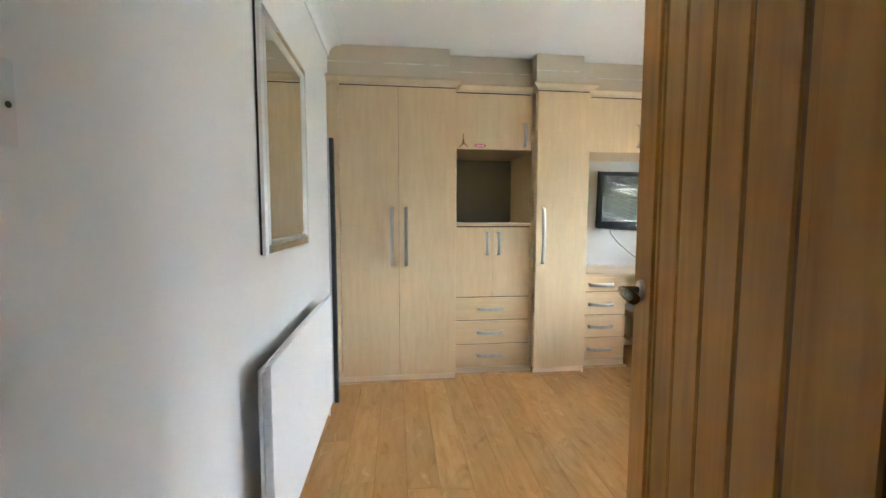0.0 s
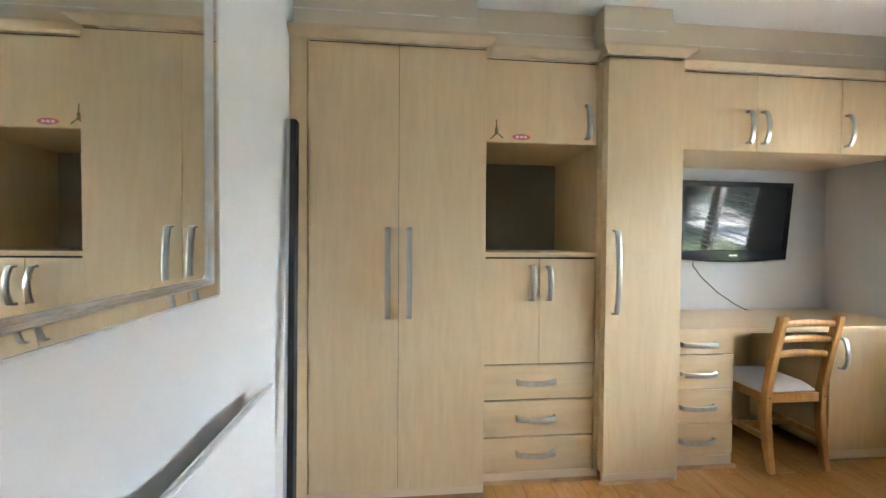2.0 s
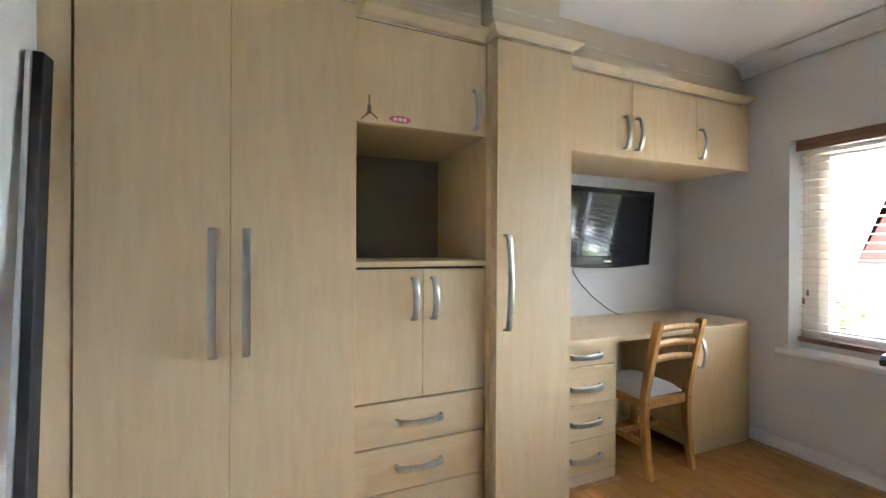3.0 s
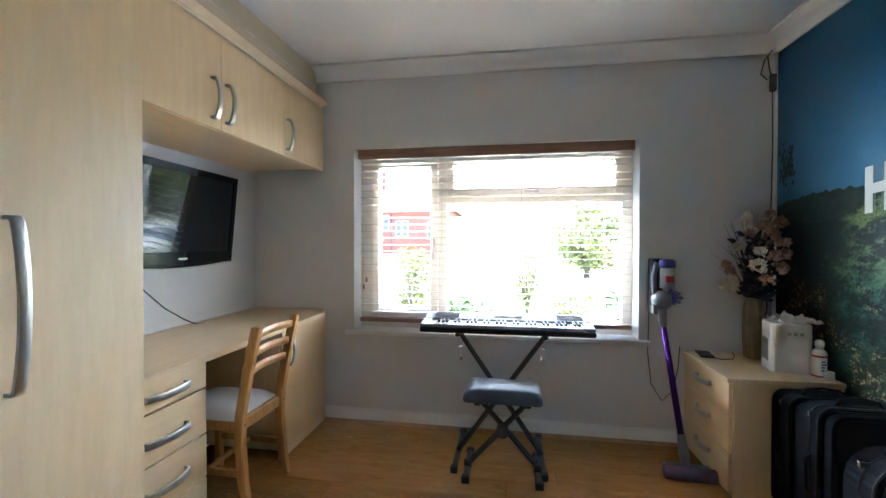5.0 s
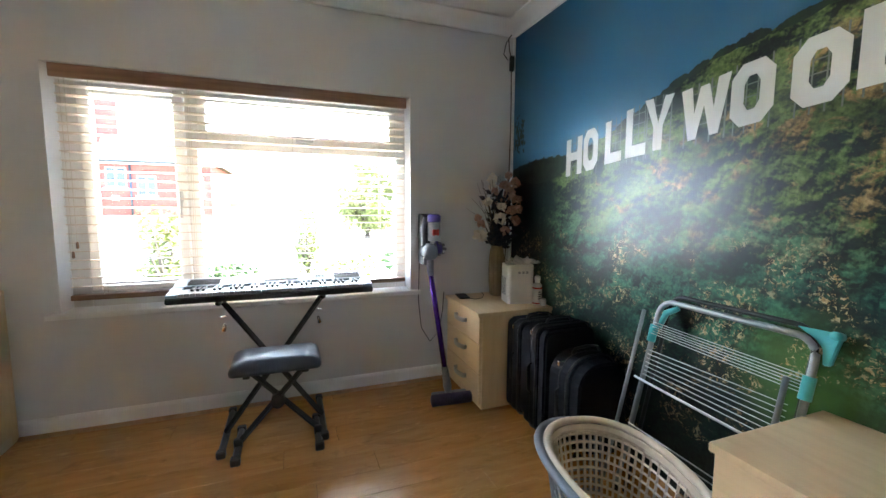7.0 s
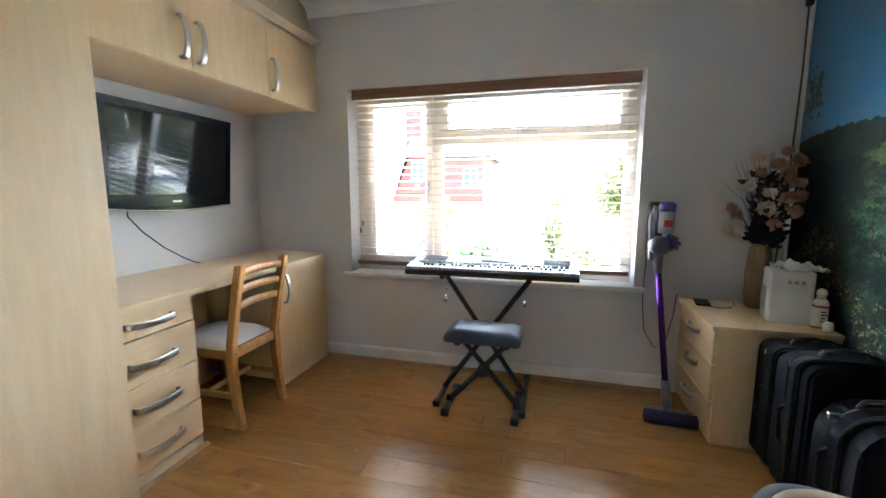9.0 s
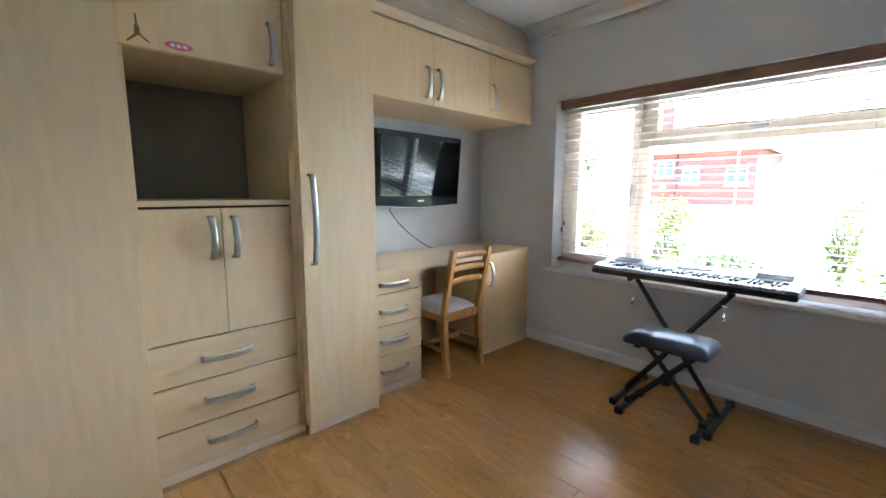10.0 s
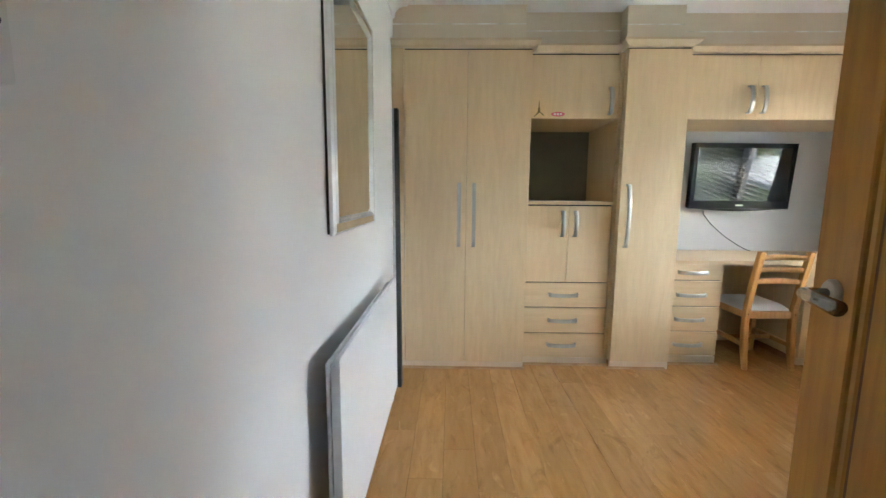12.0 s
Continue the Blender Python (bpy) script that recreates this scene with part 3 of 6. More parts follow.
def build_overhead():
    w = thing("overhead_cupboard", (3.0, YOH, 1.714), "row of three fitted wall cupboards in pale maple laminate", "cupboard", "fitted bedroom furniture")
    x0, x1 = 2.284, 3.735
    part("body", block((x0, YOH + 0.02, 1.714), (x1, YB - 0.002, TOPZ), 0.001), "maple_h", w)
    part("end_filler", block((x1 + 0.001, YOH + 0.004, 1.714), (XR - 0.002, YOH + 0.022, TOPZ)), "maple", w)
    for a, b, hx in ((x0, 2.797, 2.741), (2.797, 3.312, 2.832), (3.312, x1, 3.345)):
        d = front(w, "door", a, b, YOH, 1.712, TOPZ - 0.010)
        bow_handle(d, hx, YOH, 1.842, 0.178, True)
    gap_back(w, x0, x1, YOH, 1.712, TOPZ - 0.001)
    cornice(w, x0 + 0.037, x1 + 0.03, YOH, TOPZ, left=False, back=YOH + 0.03)


build_double_wardrobe()
build_centre_unit()
build_tall_cupboard()
build_desk()
build_overhead()

# boxed-in soffit above the furniture, in two strips with a crack between
def soffit(name, x0, x1, y):
    s = structure(name, block((x0, y, TOPZ - 0.02), (x1, YB - 0.001, 2.287)), "soffit", "taupe painted boxing above the wardrobes")
    part("upper_strip", block((x0, y + 0.004, 2.296), (x1, YB - 0.001, CZ - 0.001)), "soffit", s)
    part("crack_line", block((x0, y + 0.002, 2.2875), (x1, YB - 0.001, 2.2955)), "crack", s, "pale cracked plaster joint")


soffit("soffit_left", XL + 0.002, 1.225, YW1 + 0.07)
soffit("soffit_centre", 1.227, 1.876, YMID + 0.10)
soffit("soffit_tall", 1.878, 2.245, YW + 0.045)
soffit("soffit_right", 2.247, XR - 0.002, YOH + 0.045)


def build_stickers():
    y = YMID - 0.0006
    g = thing("figure_sticker", (1.33, YMID, 1.76), "small dull gold leaping shape sticker on the cupboard door", "sticker")
    bm = bmesh.new()
    for pts in ([(1.322, 1.775), (1.336, 1.775), (1.338, 1.742), (1.32, 1.742)], [(1.325, 1.815), (1.331, 1.815), (1.333, 1.775), (1.326, 1.775)],
                [(1.324, 1.748), (1.332, 1.742), (1.30, 1.715), (1.294, 1.716)], [(1.328, 1.748), (1.338, 1.748), (1.365, 1.726), (1.36, 1.721)]):
        bm.faces.new([bm.verts.new((px, y, pz)) for px, pz in pts])
    part("foil", bm, "sticker_gold", g)
    s = thing("oval_sticker", (1.46, YMID, 1.735), "small pink and red oval sticker on the cupboard door", "sticker")
    bm = bmesh.new()
    bm.faces.new([bm.verts.new((1.455 + 0.042 * math.cos(a) * (1.0 if abs(math.cos(a)) < 0.8 else 1.1), y, 1.732 + 0.015 * math.sin(a))) for a in [i * math.tau / 20 for i in range(20)]])
    part("vinyl", bm, "sticker_red", s)
    bm = bmesh.new()
    for k in (-1, 0, 1):
        bm.faces.new([bm.verts.new((1.455 + k * 0.02 + a, y - 0.0005, 1.732 + b)) for a, b in ((-0.007, -0.006), (0.007, -0.006), (0.007, 0.006), (-0.007, 0.006))])
    part("print", bm, "paper", s)


build_stickers()

# ---------------------------------------------------------------- left wall
def build_wall_mirror():
    y0, y1, z0, z1 = 2.165, 2.845, 1.062, 1.935
    m = thing("wall_mirror", (XL, 2.5, z0), "silver-framed mirror hanging on the pale grey wall", "mirror")
    part("back_board", block((XL + 0.001, y0 + 0.004, z0 + 0.004), (XL + 0.012, y1 - 0.004, z1 - 0.004)), "black", m, "dark backing board")
    w, b = 0.052, 0.016
    def frame_strip(lo, hi, x_lo, x_hi, name, material):
        """Four mitred strips between two rectangles, rising from x_lo to x_hi."""
        (a0, b0, a1, b1), (c0, d0, c1, d1) = lo, hi
        outer = [(a0, b0), (a1, b0), (a1, b1), (a0, b1)]
        inner = [(c0, d0), (c1, d0), (c1, d1), (c0, d1)]
        for i in range(4):
            j = (i + 1) % 4
            bm = bmesh.new()
            top = [bm.verts.new((x, p[0], p[1])) for x, p in ((x_lo, outer[i]), (x_lo, outer[j]), (x_hi, inner[j]), (x_hi, inner[i]))]
            low = [bm.verts.new((XL + 0.010, p[0], p[1])) for p in (outer[i], outer[j], inner[j], inner[i])]
            bm.faces.new(top)
            bm.faces.new(low[::-1])
            for k in range(4):
                bm.faces.new((top[k], top[(k + 1) % 4], low[(k + 1) % 4], low[k]))
            bmesh.ops.recalc_face_normals(bm, faces=bm.faces[:])
            part(name, bm, material, m)
    frame_strip((y0, z0, y1, z1), (y0 + 0.008, z0 + 0.008, y1 - 0.008, z1 - 0.008), XL + 0.022, XL + 0.030, "frame_edge", "silver")
    def inset(d):
        return (y0 + d, z0 + d, y1 - d, z1 - d)
    frame_strip(inset(0.008), inset(0.036), XL + 0.0265, XL + 0.0245, "frame_strip", "mirror")
    frame_strip(inset(0.036), inset(0.040), XL + 0.0245, XL + 0.030, "frame_bead", "silver")
    frame_strip(inset(0.040), inset(0.044), XL + 0.030, XL + 0.0245, "frame_bead", "silver")
    frame_strip(inset(0.044), inset(0.048), XL + 0.0225, XL + 0.027, "frame_bead", "silver")
    frame_strip(inset(0.048), inset(0.052), XL + 0.027, XL + 0.020, "frame_bead", "silver")
    frame_strip((y0 + w, z0 + w, y1 - w, z1 - w), (y0 + w + b, z0 + w + b, y1 - w - b, z1 - w - b), XL + 0.016, XL + 0.020, "bevel", "mirror")
    part("glass", block((XL + 0.012, y0 + w + b, z0 + w + b), (XL + 0.020, y1 - w - b, z1 - w - b)), "mirror", m, "mirror glass")


def build_radiator():
    y0, y1, z0, z1 = 1.945, 3.10, 0.10, 0.745
    r = thing("radiator", (0.40, 2.5, FZ), "flat white panel radiator standing off the wall", "radiator")
    part("front_panel", prism(rounded((y0 + y1) / 2, (z0 + z1) / 2, (y1 - y0) / 2, (z1 - z0) / 2, 0.008, 2), 0, 0.438, 0.452, 0.002), "radiator", r)
    bm = bmesh.new()
    for i in range(26):
        y = y0 + 0.05 + i * (y1 - y0 - 0.1) / 25
        box(bm, (0.415, y - 0.012, z0 + 0.04), (0.438, y + 0.012, z1 - 0.04))
    part("convector_core", bm, "radiator", r)
    part("rear_panel", block((0.402, y0 + 0.03, z0 + 0.02), (0.414, y1 - 0.03, z1 - 0.025), 0.003), "radiator", r)
    for y in (y0 + 0.2, y1 - 0.2):
        part("bracket", block((XL + 0.001, y - 0.015, z0 + 0.1), (0.404, y + 0.015, z1 - 0.12)), "white", r)
    part("pipe", tube([(0.42, y1 + 0.045, FZ), (0.42, y1 + 0.045, 0.12), (0.42, y1 + 0.03, 0.135), (0.42, y1 - 0.02, 0.135)], 0.0075, 8), "white", r, "white painted pipe")
    part("valve", turned(lathe([(0.012, 0), (0.017, 0.01), (0.017, 0.045), (0.012, 0.055)], 14), Matrix.Translation((0.42, y1 + 0.045, 0.13))), "white_plastic", r)
    part("pipe", tube([(0.42, y0 - 0.03, FZ), (0.42, y0 - 0.03, 0.135), (0.42, y0 + 0.02, 0.135)], 0.0075, 8), "white", r)


def build_leaning_panel():
    p = thing("leaning_black_board", (0.42, 3.33, FZ), "narrow black board with a pale edge leaning against the wardrobe", "board")
    def slab(x_lo, x_hi, wide):
        bm = bmesh.new()
        vs = []
        for y, xo, z in ((3.315, 0.425, FZ), (3.535, 0.385, 1.735)):
            vs += [bm.verts.new(q) for q in ((xo + x_lo, y, z), (xo + x_hi, y, z), (xo + x_hi, y + wide, z), (xo + x_lo, y + wide, z))]
        for q in ((0, 1, 2, 3), (4, 7, 6, 5), (0, 4, 5, 1), (1, 5, 6, 2), (2, 6, 7, 3), (3, 7, 4, 0)):
            bm.faces.new([vs[i] for i in q])
        bmesh.ops.recalc_face_normals(bm, faces=bm.faces[:])
        bmesh.ops.bevel(bm, geom=bm.edges[:], offset=0.002, segments=1, affect="EDGES")
        return bm
    part("back_strip", slab(-0.013, 0.0, 0.05), "pale_edge", p, "pale grey edge")
    part("front_strip", slab(0.001, 0.026, 0.055), "black", p)


def build_light_switch():
    s = thing("light_switch", (XL, 1.205, 1.34), "white plastic light switch plate on the pale wall", "light switch")
    x = XL + 0.0005
    part("plate", prism(rounded(1.200, 1.339, 0.052, 0.054, 0.004, 3), 0, x, x + 0.009, 0.0015), "white_plastic", s)
    for z in (1.318, 1.356):
        part("rocker", turned(block((0, -0.017, -0.010), (0.004, 0.017, 0.010), 0.001), pose(x + 0.0088, 1.187, z, 0, 6, 0)), "white_plastic", s)
    for z in (1.330, 1.368):
        part("rocker_slot", block((x + 0.0088, 1.170, z), (x + 0.0098, 1.205, z + 0.0016)), "black", s, "dark slot")
    part("screw", turned(lathe([(0.0042, 0), (0.0042, 0.0008), (0.003, 0.0012)], 12), pose(x + 0.009, 1.240, 1.337, 0, 90, 0)), "black", s, "dark screw head")


build_wall_mirror()
build_radiator()
build_leaning_panel()
build_light_switch()

# ---------------------------------------------------------------- desk corner
def build_television():
    t = thing("television", (3.0, 4.17, 1.34), "black flat television on a wall bracket, switched off", "television")
    u, down = Vector((0.80, 0.03, 0)).normalized(), Vector((0.025, 0.068, -0.507)).normalized()
    n = down.cross(u).normalized()
    if n.y > 0:
        n = -n
    W, H = 0.80, 0.515
    m = Matrix.Translation(Vector((2.602, 4.10, 1.603))) @ Matrix((u, -down, n)).transposed().to_4x4()
    # local: x across, y up (0 at the top), z out of the screen
    outline = [(0, 0), (W, 0), (W, -H + 0.012)] + [(W * (1 - i / 12), -H + 0.012 - 0.022 * math.sin(math.pi * i / 12)) for i in range(1, 12)] + [(0, -H + 0.012)]
    def put(name, bm, material, parent=t, label=""):
        return part(name, turned(bm, m), material, parent, label)
    put("casing", prism(outline, 2, -0.045, 0.0, 0.004), "black_gloss")
    put("screen", block((0.036, -H + 0.075, -0.002), (W - 0.036, -0.036, 0.0015)), "screen", label="dark reflective screen")
    for a, b in (((0.0, -0.034), (W, 0.0)), ((0.0, -H + 0.01), (W, -H + 0.073))):
        put("bezel", block((a[0] + 0.001, a[1], 0.0), (b[0] - 0.001, b[1], 0.006), 0.002), "black_gloss")
    for x in (0.001, W - 0.035):
        put("bezel", block((x, -H + 0.073, 0.0), (x + 0.034, -0.034, 0.006), 0.002), "black_gloss")
    put("trim_strip", tube([(W * i / 12, -H + 0.008 - 0.022 * math.sin(math.pi * i / 12), 0.004) for i in range(13)], 0.004, 6), "steel", label="silver lower trim")
    put("logo_bar", block((0.37, -H + 0.034, 0.006), (0.43, -H + 0.044, 0.007)), "steel")
    put("back_box", block((0.2, -H + 0.1, -0.075), (W - 0.2, -0.08, -0.045), 0.01), "black")
    part("wall_bracket", tube([(3.02, 4.20, 1.36), (3.06, 4.24, 1.36), (3.06, YB - 0.012, 1.36)], 0.018, 8), "black_metal", t)
    part("bracket_plate", block((2.98, YB - 0.012, 1.24), (3.14, YB - 0.001, 1.48), 0.002), "black_metal", t)
    c = thing("television_cable", (3.0, 4.2, 0.76), "thin dark cable hanging from the television to the desk", "cable")
    part("lead", tube([(2.77, 4.20, 1.12), (2.78, 4.22, 1.06), (2.85, 4.225, 0.98), (2.97, 4.23, 0.88), (3.10, 4.235, 0.80), (3.17, 4.235, 0.766), (3.20, 4.24, 0.7595)], 0.0035, 6), "black", c)
    part("desk_grommet", turned(lathe([(0.03, 0), (0.03, 0.002), (0.026, 0.003)], 16), Matrix.Translation((3.21, 4.24, 0.7575))), "maple_edge", c)
    part("lower_lead", tube([(2.80, 4.25, 0.728), (2.80, 4.255, 0.55), (2.79, 4.255, 0.30), (2.76, 4.25, 0.12), (2.74, 4.2, FZ + 0.004)], 0.003, 6), "black", c)


def build_chair():
    c = thing("dining_chair", (2.99, 3.85, FZ), "honey pine ladder-back chair with white padded seat under the desk", "chair")
    xl, xr = 2.826, 3.150
    for x in (xl, xr):
        pts = [(x, 3.665, FZ), (x, 3.69, 0.12), (x, 3.705, 0.30), (x, 3.70, 0.43), (x, 3.665, 0.62), (x, 3.618, 0.835)]
        bm = bmesh.new()
        rows = []
        for p in pts:
            w, dpt = 0.017, 0.021
            if p[2] < 0.05:
                w, dpt = 0.014, 0.015
            rows.append([bm.verts.new((p[0] + a * w, p[1] + b * dpt, p[2])) for a, b in ((-1, -1), (1, -1), (1, 1), (-1, 1))])
        for a, b in zip(rows, rows[1:]):
            for k in range(4):
                bm.faces.new((a[k], a[(k + 1) % 4], b[(k + 1) % 4], b[k]))
        bm.faces.new(rows[0][::-1])
        bm.faces.new(rows[-1])
        bmesh.ops.recalc_face_normals(bm, faces=bm.faces[:])
        bmesh.ops.bevel(bm, geom=bm.edges[:], offset=0.003, segments=2, affect="EDGES")
        part("back_leg", bm, "pine", c)
        part("front_leg", prism(rounded(x + (0.0 if x < 3 else 0.0), 4.065, 0.017, 0.017, 0.004, 2), 2, FZ, 0.40), "pine", c)
        part("side_rail", block((x - 0.011, 3.725, 0.352), (x + 0.011, 4.05, 0.402), 0.003), "pine", c)
        part("side_stretcher", block((x - 0.009, 3.715, 0.145), (x + 0.009, 4.05, 0.178), 0.003), "pine", c)
        part("screw_cap", turned(lathe([(0.006, 0), (0.006, 0.002), (0.004, 0.003)], 10), pose(x, 3.682, 0.385, 90)), "groove", c, "dark wooden screw cap")
    part("seat_rail", block((xl + 0.017, 3.695, 0.352), (xr - 0.017, 3.717, 0.402), 0.003), "pine", c)
    part("seat_rail", block((xl + 0.017, 4.055, 0.352), (xr - 0.017, 4.077, 0.402), 0.003), "pine", c)
    part("cross_stretcher", block((xl + 0.009, 3.87, 0.150), (xr - 0.009, 3.888, 0.176), 0.003), "pine", c)
    for z, y in ((0.792, 3.627), (0.706, 3.647), (0.622, 3.665)):
        bm = bmesh.new()
        n = 8
        rows = []
        for i in range(n + 1):
            t = i / n
            x = xl + 0.012 + t * (xr - xl - 0.024)
            bow = 0.022 * math.sin(math.pi * t)
            rows.append([bm.verts.new((x, y + bow + a, z + b)) for a, b in ((-0.008, -0.015), (0.008, -0.015), (0.003, 0.017 + 0.006 * math.sin(math.pi * t)), (-0.011, 0.017 + 0.006 * math.sin(math.pi * t)))])
        for a, b in zip(rows, rows[1:]):
            for k in range(4):
                bm.faces.new((a[k], a[(k + 1) % 4], b[(k + 1) % 4], b[k])).smooth = True
        bm.faces.new(rows[0])
        bm.faces.new(rows[-1])
        bmesh.ops.recalc_face_normals(bm, faces=bm.faces[:])
        part("back_slat", bm, "pine", c)
    bm = bmesh.new()
    n = 12
    grid = []
    for i in range(n + 1):
        row = []
        for j in range(n + 1):
            s, t = i / n, j / n
            dome = (1 - (2 * s - 1) ** 6) * (1 - (2 * t - 1) ** 6)
            row.append(bm.verts.new((xl - 0.012 + s * (xr - xl + 0.024), 3.725 + t * 0.375, 0.405 + 0.045 * dome + 0.004 * noise.noise(Vector((s * 4, t * 4, 0))))))
        grid.append(row)
    for i in range(n):
        for j in range(n):
            bm.faces.new((grid[i][j], grid[i + 1][j], grid[i + 1][j + 1], grid[i][j + 1])).smooth = True
    ring = [grid[i][0] for i in range(n + 1)] + [grid[n][j] for j in range(1, n + 1)] + [grid[i][n] for i in range(n - 1, -1, -1)] + [grid[0][j] for j in range(n - 1, 0, -1)]
    low = [bm.verts.new((v.co.x, v.co.y, 0.402)) for v in ring]
    for k in range(len(ring)):
        bm.faces.new((ring[k], ring[(k + 1) % len(ring)], low[(k + 1) % len(ring)], low[k]))
    bm.faces.new(low[::-1])
    bmesh.ops.recalc_face_normals(bm, faces=bm.faces[:])
    part("seat_cushion", bm, "cushion", c, "white padded fabric seat")


build_television()
build_chair()

# ---------------------------------------------------------------- by the window
def build_keyboard():
    k = thing("electronic_keyboard", (3.5, 2.52, 0.72), "black and silver electronic keyboard on a folding stand", "keyboard")
    y0, y1 = 2.048, 2.988
    part("lower_case", prism([(3.362, 0.722), (3.640, 0.722), (3.640, 0.752), (3.362, 0.750)], 1, y0, y1, 0.004), "black", k)
    part("rear_panel", prism([(3.505, 0.7525), (3.640, 0.7525), (3.640, 0.795), (3.618, 0.797), (3.505, 0.777)], 1, y0, y1, 0.003), "kb_top", k, "silver grey control panel")
    for a, b in ((y0, y0 + 0.05), (y1 - 0.05, y1)):
        part("end_cheek", prism([(3.364, 0.7508), (3.503, 0.753), (3.503, 0.777), (3.375, 0.766)], 1, a, b, 0.003), "kb_top", k)
    n = 36
    pitch = (y1 - y0 - 0.104) / n
    whites = block((3.370, 0.001, 0.752), (3.502, pitch - 0.001, 0.768), 0.001)
    ref = part("white_key", whites, "key_white", k)
    ref.location.y = y0 + 0.052
    for i in range(1, n):
        o = ref.copy()
        scene.collection.objects.link(o)
        o.location.y = y0 + 0.052 + i * pitch
    ref = part("black_key", block((3.422, -0.006, 0.769), (3.502, 0.006, 0.778), 0.001), "black", k)
    first = True
    for i in range(1, n):
        if i % 7 in (0, 3):
            continue
        if first:
            o, first = ref, False
        else:
            o = ref.copy()
            scene.collection.objects.link(o)
        o.location.y = y0 + 0.052 + i * pitch
    part("display", turned(block((-0.03, -0.08, 0.0), (0.03, 0.08, 0.002)), pose(3.565, 2.5, 0.7885, 0, -9, 0)), "screen", k, "small dark display")
    for side in (2.16, 2.86):
        bm = bmesh.new()
        for i in range(7):
            box(bm, (3.53 + 0.011 * i, side - 0.07, 0.781 + 0.0018 * i), (3.535 + 0.011 * i, side + 0.07, 0.786 + 0.0018 * i))
        part("speaker_grille", bm, "grille", k)
    for j in range(8):
        for r in range(2):
            y = 2.28 + j * 0.018 if j < 4 else 2.60 + j * 0.018
            part("button", block((3.545 + r * 0.025, y, 0.782 + r * 0.004), (3.555 + r * 0.025, y + 0.012, 0.788 + r * 0.004), 0.001), "key_white", k)
    s = thing("keyboard_stand", (3.5, 2.54, FZ), "black folding cross-frame keyboard stand", "stand")
    for x, a, b in ((3.47, 2.785, 2.30), (3.50, 2.315, 2.78)):
        part("leg", tube([(x, a, FZ + 0.035), (x, b, 0.70)], 0.014, 4, up=(1, 0, 0)), "black_metal", s)
    for y in (2.785, 2.315):
        f = part("foot_bar", tube([(3.30, y, FZ + 0.018), (3.74, y, FZ + 0.018)], 0.017, 6), "black_metal", s)
        for x in (3.30, 3.74):
            part("rubber_end", block((x - 0.02, y - 0.02, FZ), (x + 0.02, y + 0.02, FZ + 0.036), 0.006), "black", f)
    for y in (2.30, 2.78):
        t = part("top_bar", tube([(3.40, y, 0.708), (3.62, y, 0.708)], 0.0135, 8), "black_metal", s)
        part("rubber_sleeve", tube([(3.40, y, 0.708), (3.45, y, 0.708)], 0.0138, 10), "black", t)
    part("pivot", tube([(3.45, 2.545, 0.365), (3.53, 2.545, 0.365)], 0.025, 12), "black_metal", s)
    for y, d in ((2.338, -1), (2.745, 1)):
        p = part("clamp_screw", tube([(3.42, y + d * 0.005, 0.64), (3.42, y + d * 0.03, 0.635)], 0.004, 6), "chrome", s)
        part("knob", tube([(3.42, y + d * 0.012, 0.60), (3.42, y + d * 0.02, 0.565)], [0.006, 0.011], 8), "chrome", p, "bright metal wing nut")


def build_stool():
    s = thing("keyboard_stool", (3.36, 2.53, FZ), "folding black metal stool with a padded vinyl seat", "stool")
    x0, x1, y0, y1 = 3.225, 3.50, 2.325, 2.735
    bm = bmesh.new()
    layers = [(0.0, 0.398), (0.010, 0.396), (0.012, 0.412), (0.006, 0.430), (-0.012, 0.448), (-0.05, 0.457)]
    rings = []
    for grow, z in layers:
        rings.append([bm.verts.new((px, py, z)) for px, py in rounded((x0 + x1) / 2, (y0 + y1) / 2, (x1 - x0) / 2 - 0.012 + grow, (y1 - y0) / 2 - 0.012 + grow, 0.03, 4)])
    n = len(rings[0])
    for a, b in zip(rings, rings[1:]):
        for i in range(n):
            bm.faces.new((a[i], a[(i + 1) % n], b[(i + 1) % n], b[i])).smooth = True
    bm.faces.new(rings[0][::-1])
    bm.faces.new(rings[-1]).smooth = True
    part("seat", bm, "vinyl", s, "padded black vinyl seat")
    for y in (y0 + 0.075, y1 - 0.075):
        part("seat_rail", block((x0 + 0.03, y - 0.015, 0.372), (x1 - 0.03, y + 0.015, 0.397), 0.003), "black_metal", s)
    for x, a, b in ((3.335, 2.715, 2.40), (3.365, 2.345, 2.66)):
        part("leg", tube([(x, a, FZ + 0.035), (x, b, 0.375)], 0.0145, 4, up=(1, 0, 0)), "black_metal", s)
    part("hub", tube([(3.315, 2.53, 0.213), (3.385, 2.53, 0.213)], 0.032, 14), "black_metal", s)
    for y in (2.345, 2.715):
        f = part("foot_bar", tube([(3.215, y, FZ + 0.02), (3.50, y, FZ + 0.02)], 0.018, 6), "black_metal", s)
        part("knuckle", tube([(3.33, y, FZ + 0.02), (3.33, y, FZ + 0.06)], 0.02, 10), "black", s)
        for x in (3.215, 3.50):
            part("rubber_end", block((x - 0.018, y - 0.021, FZ), (x + 0.018, y + 0.021, FZ + 0.04), 0.006), "black", f)


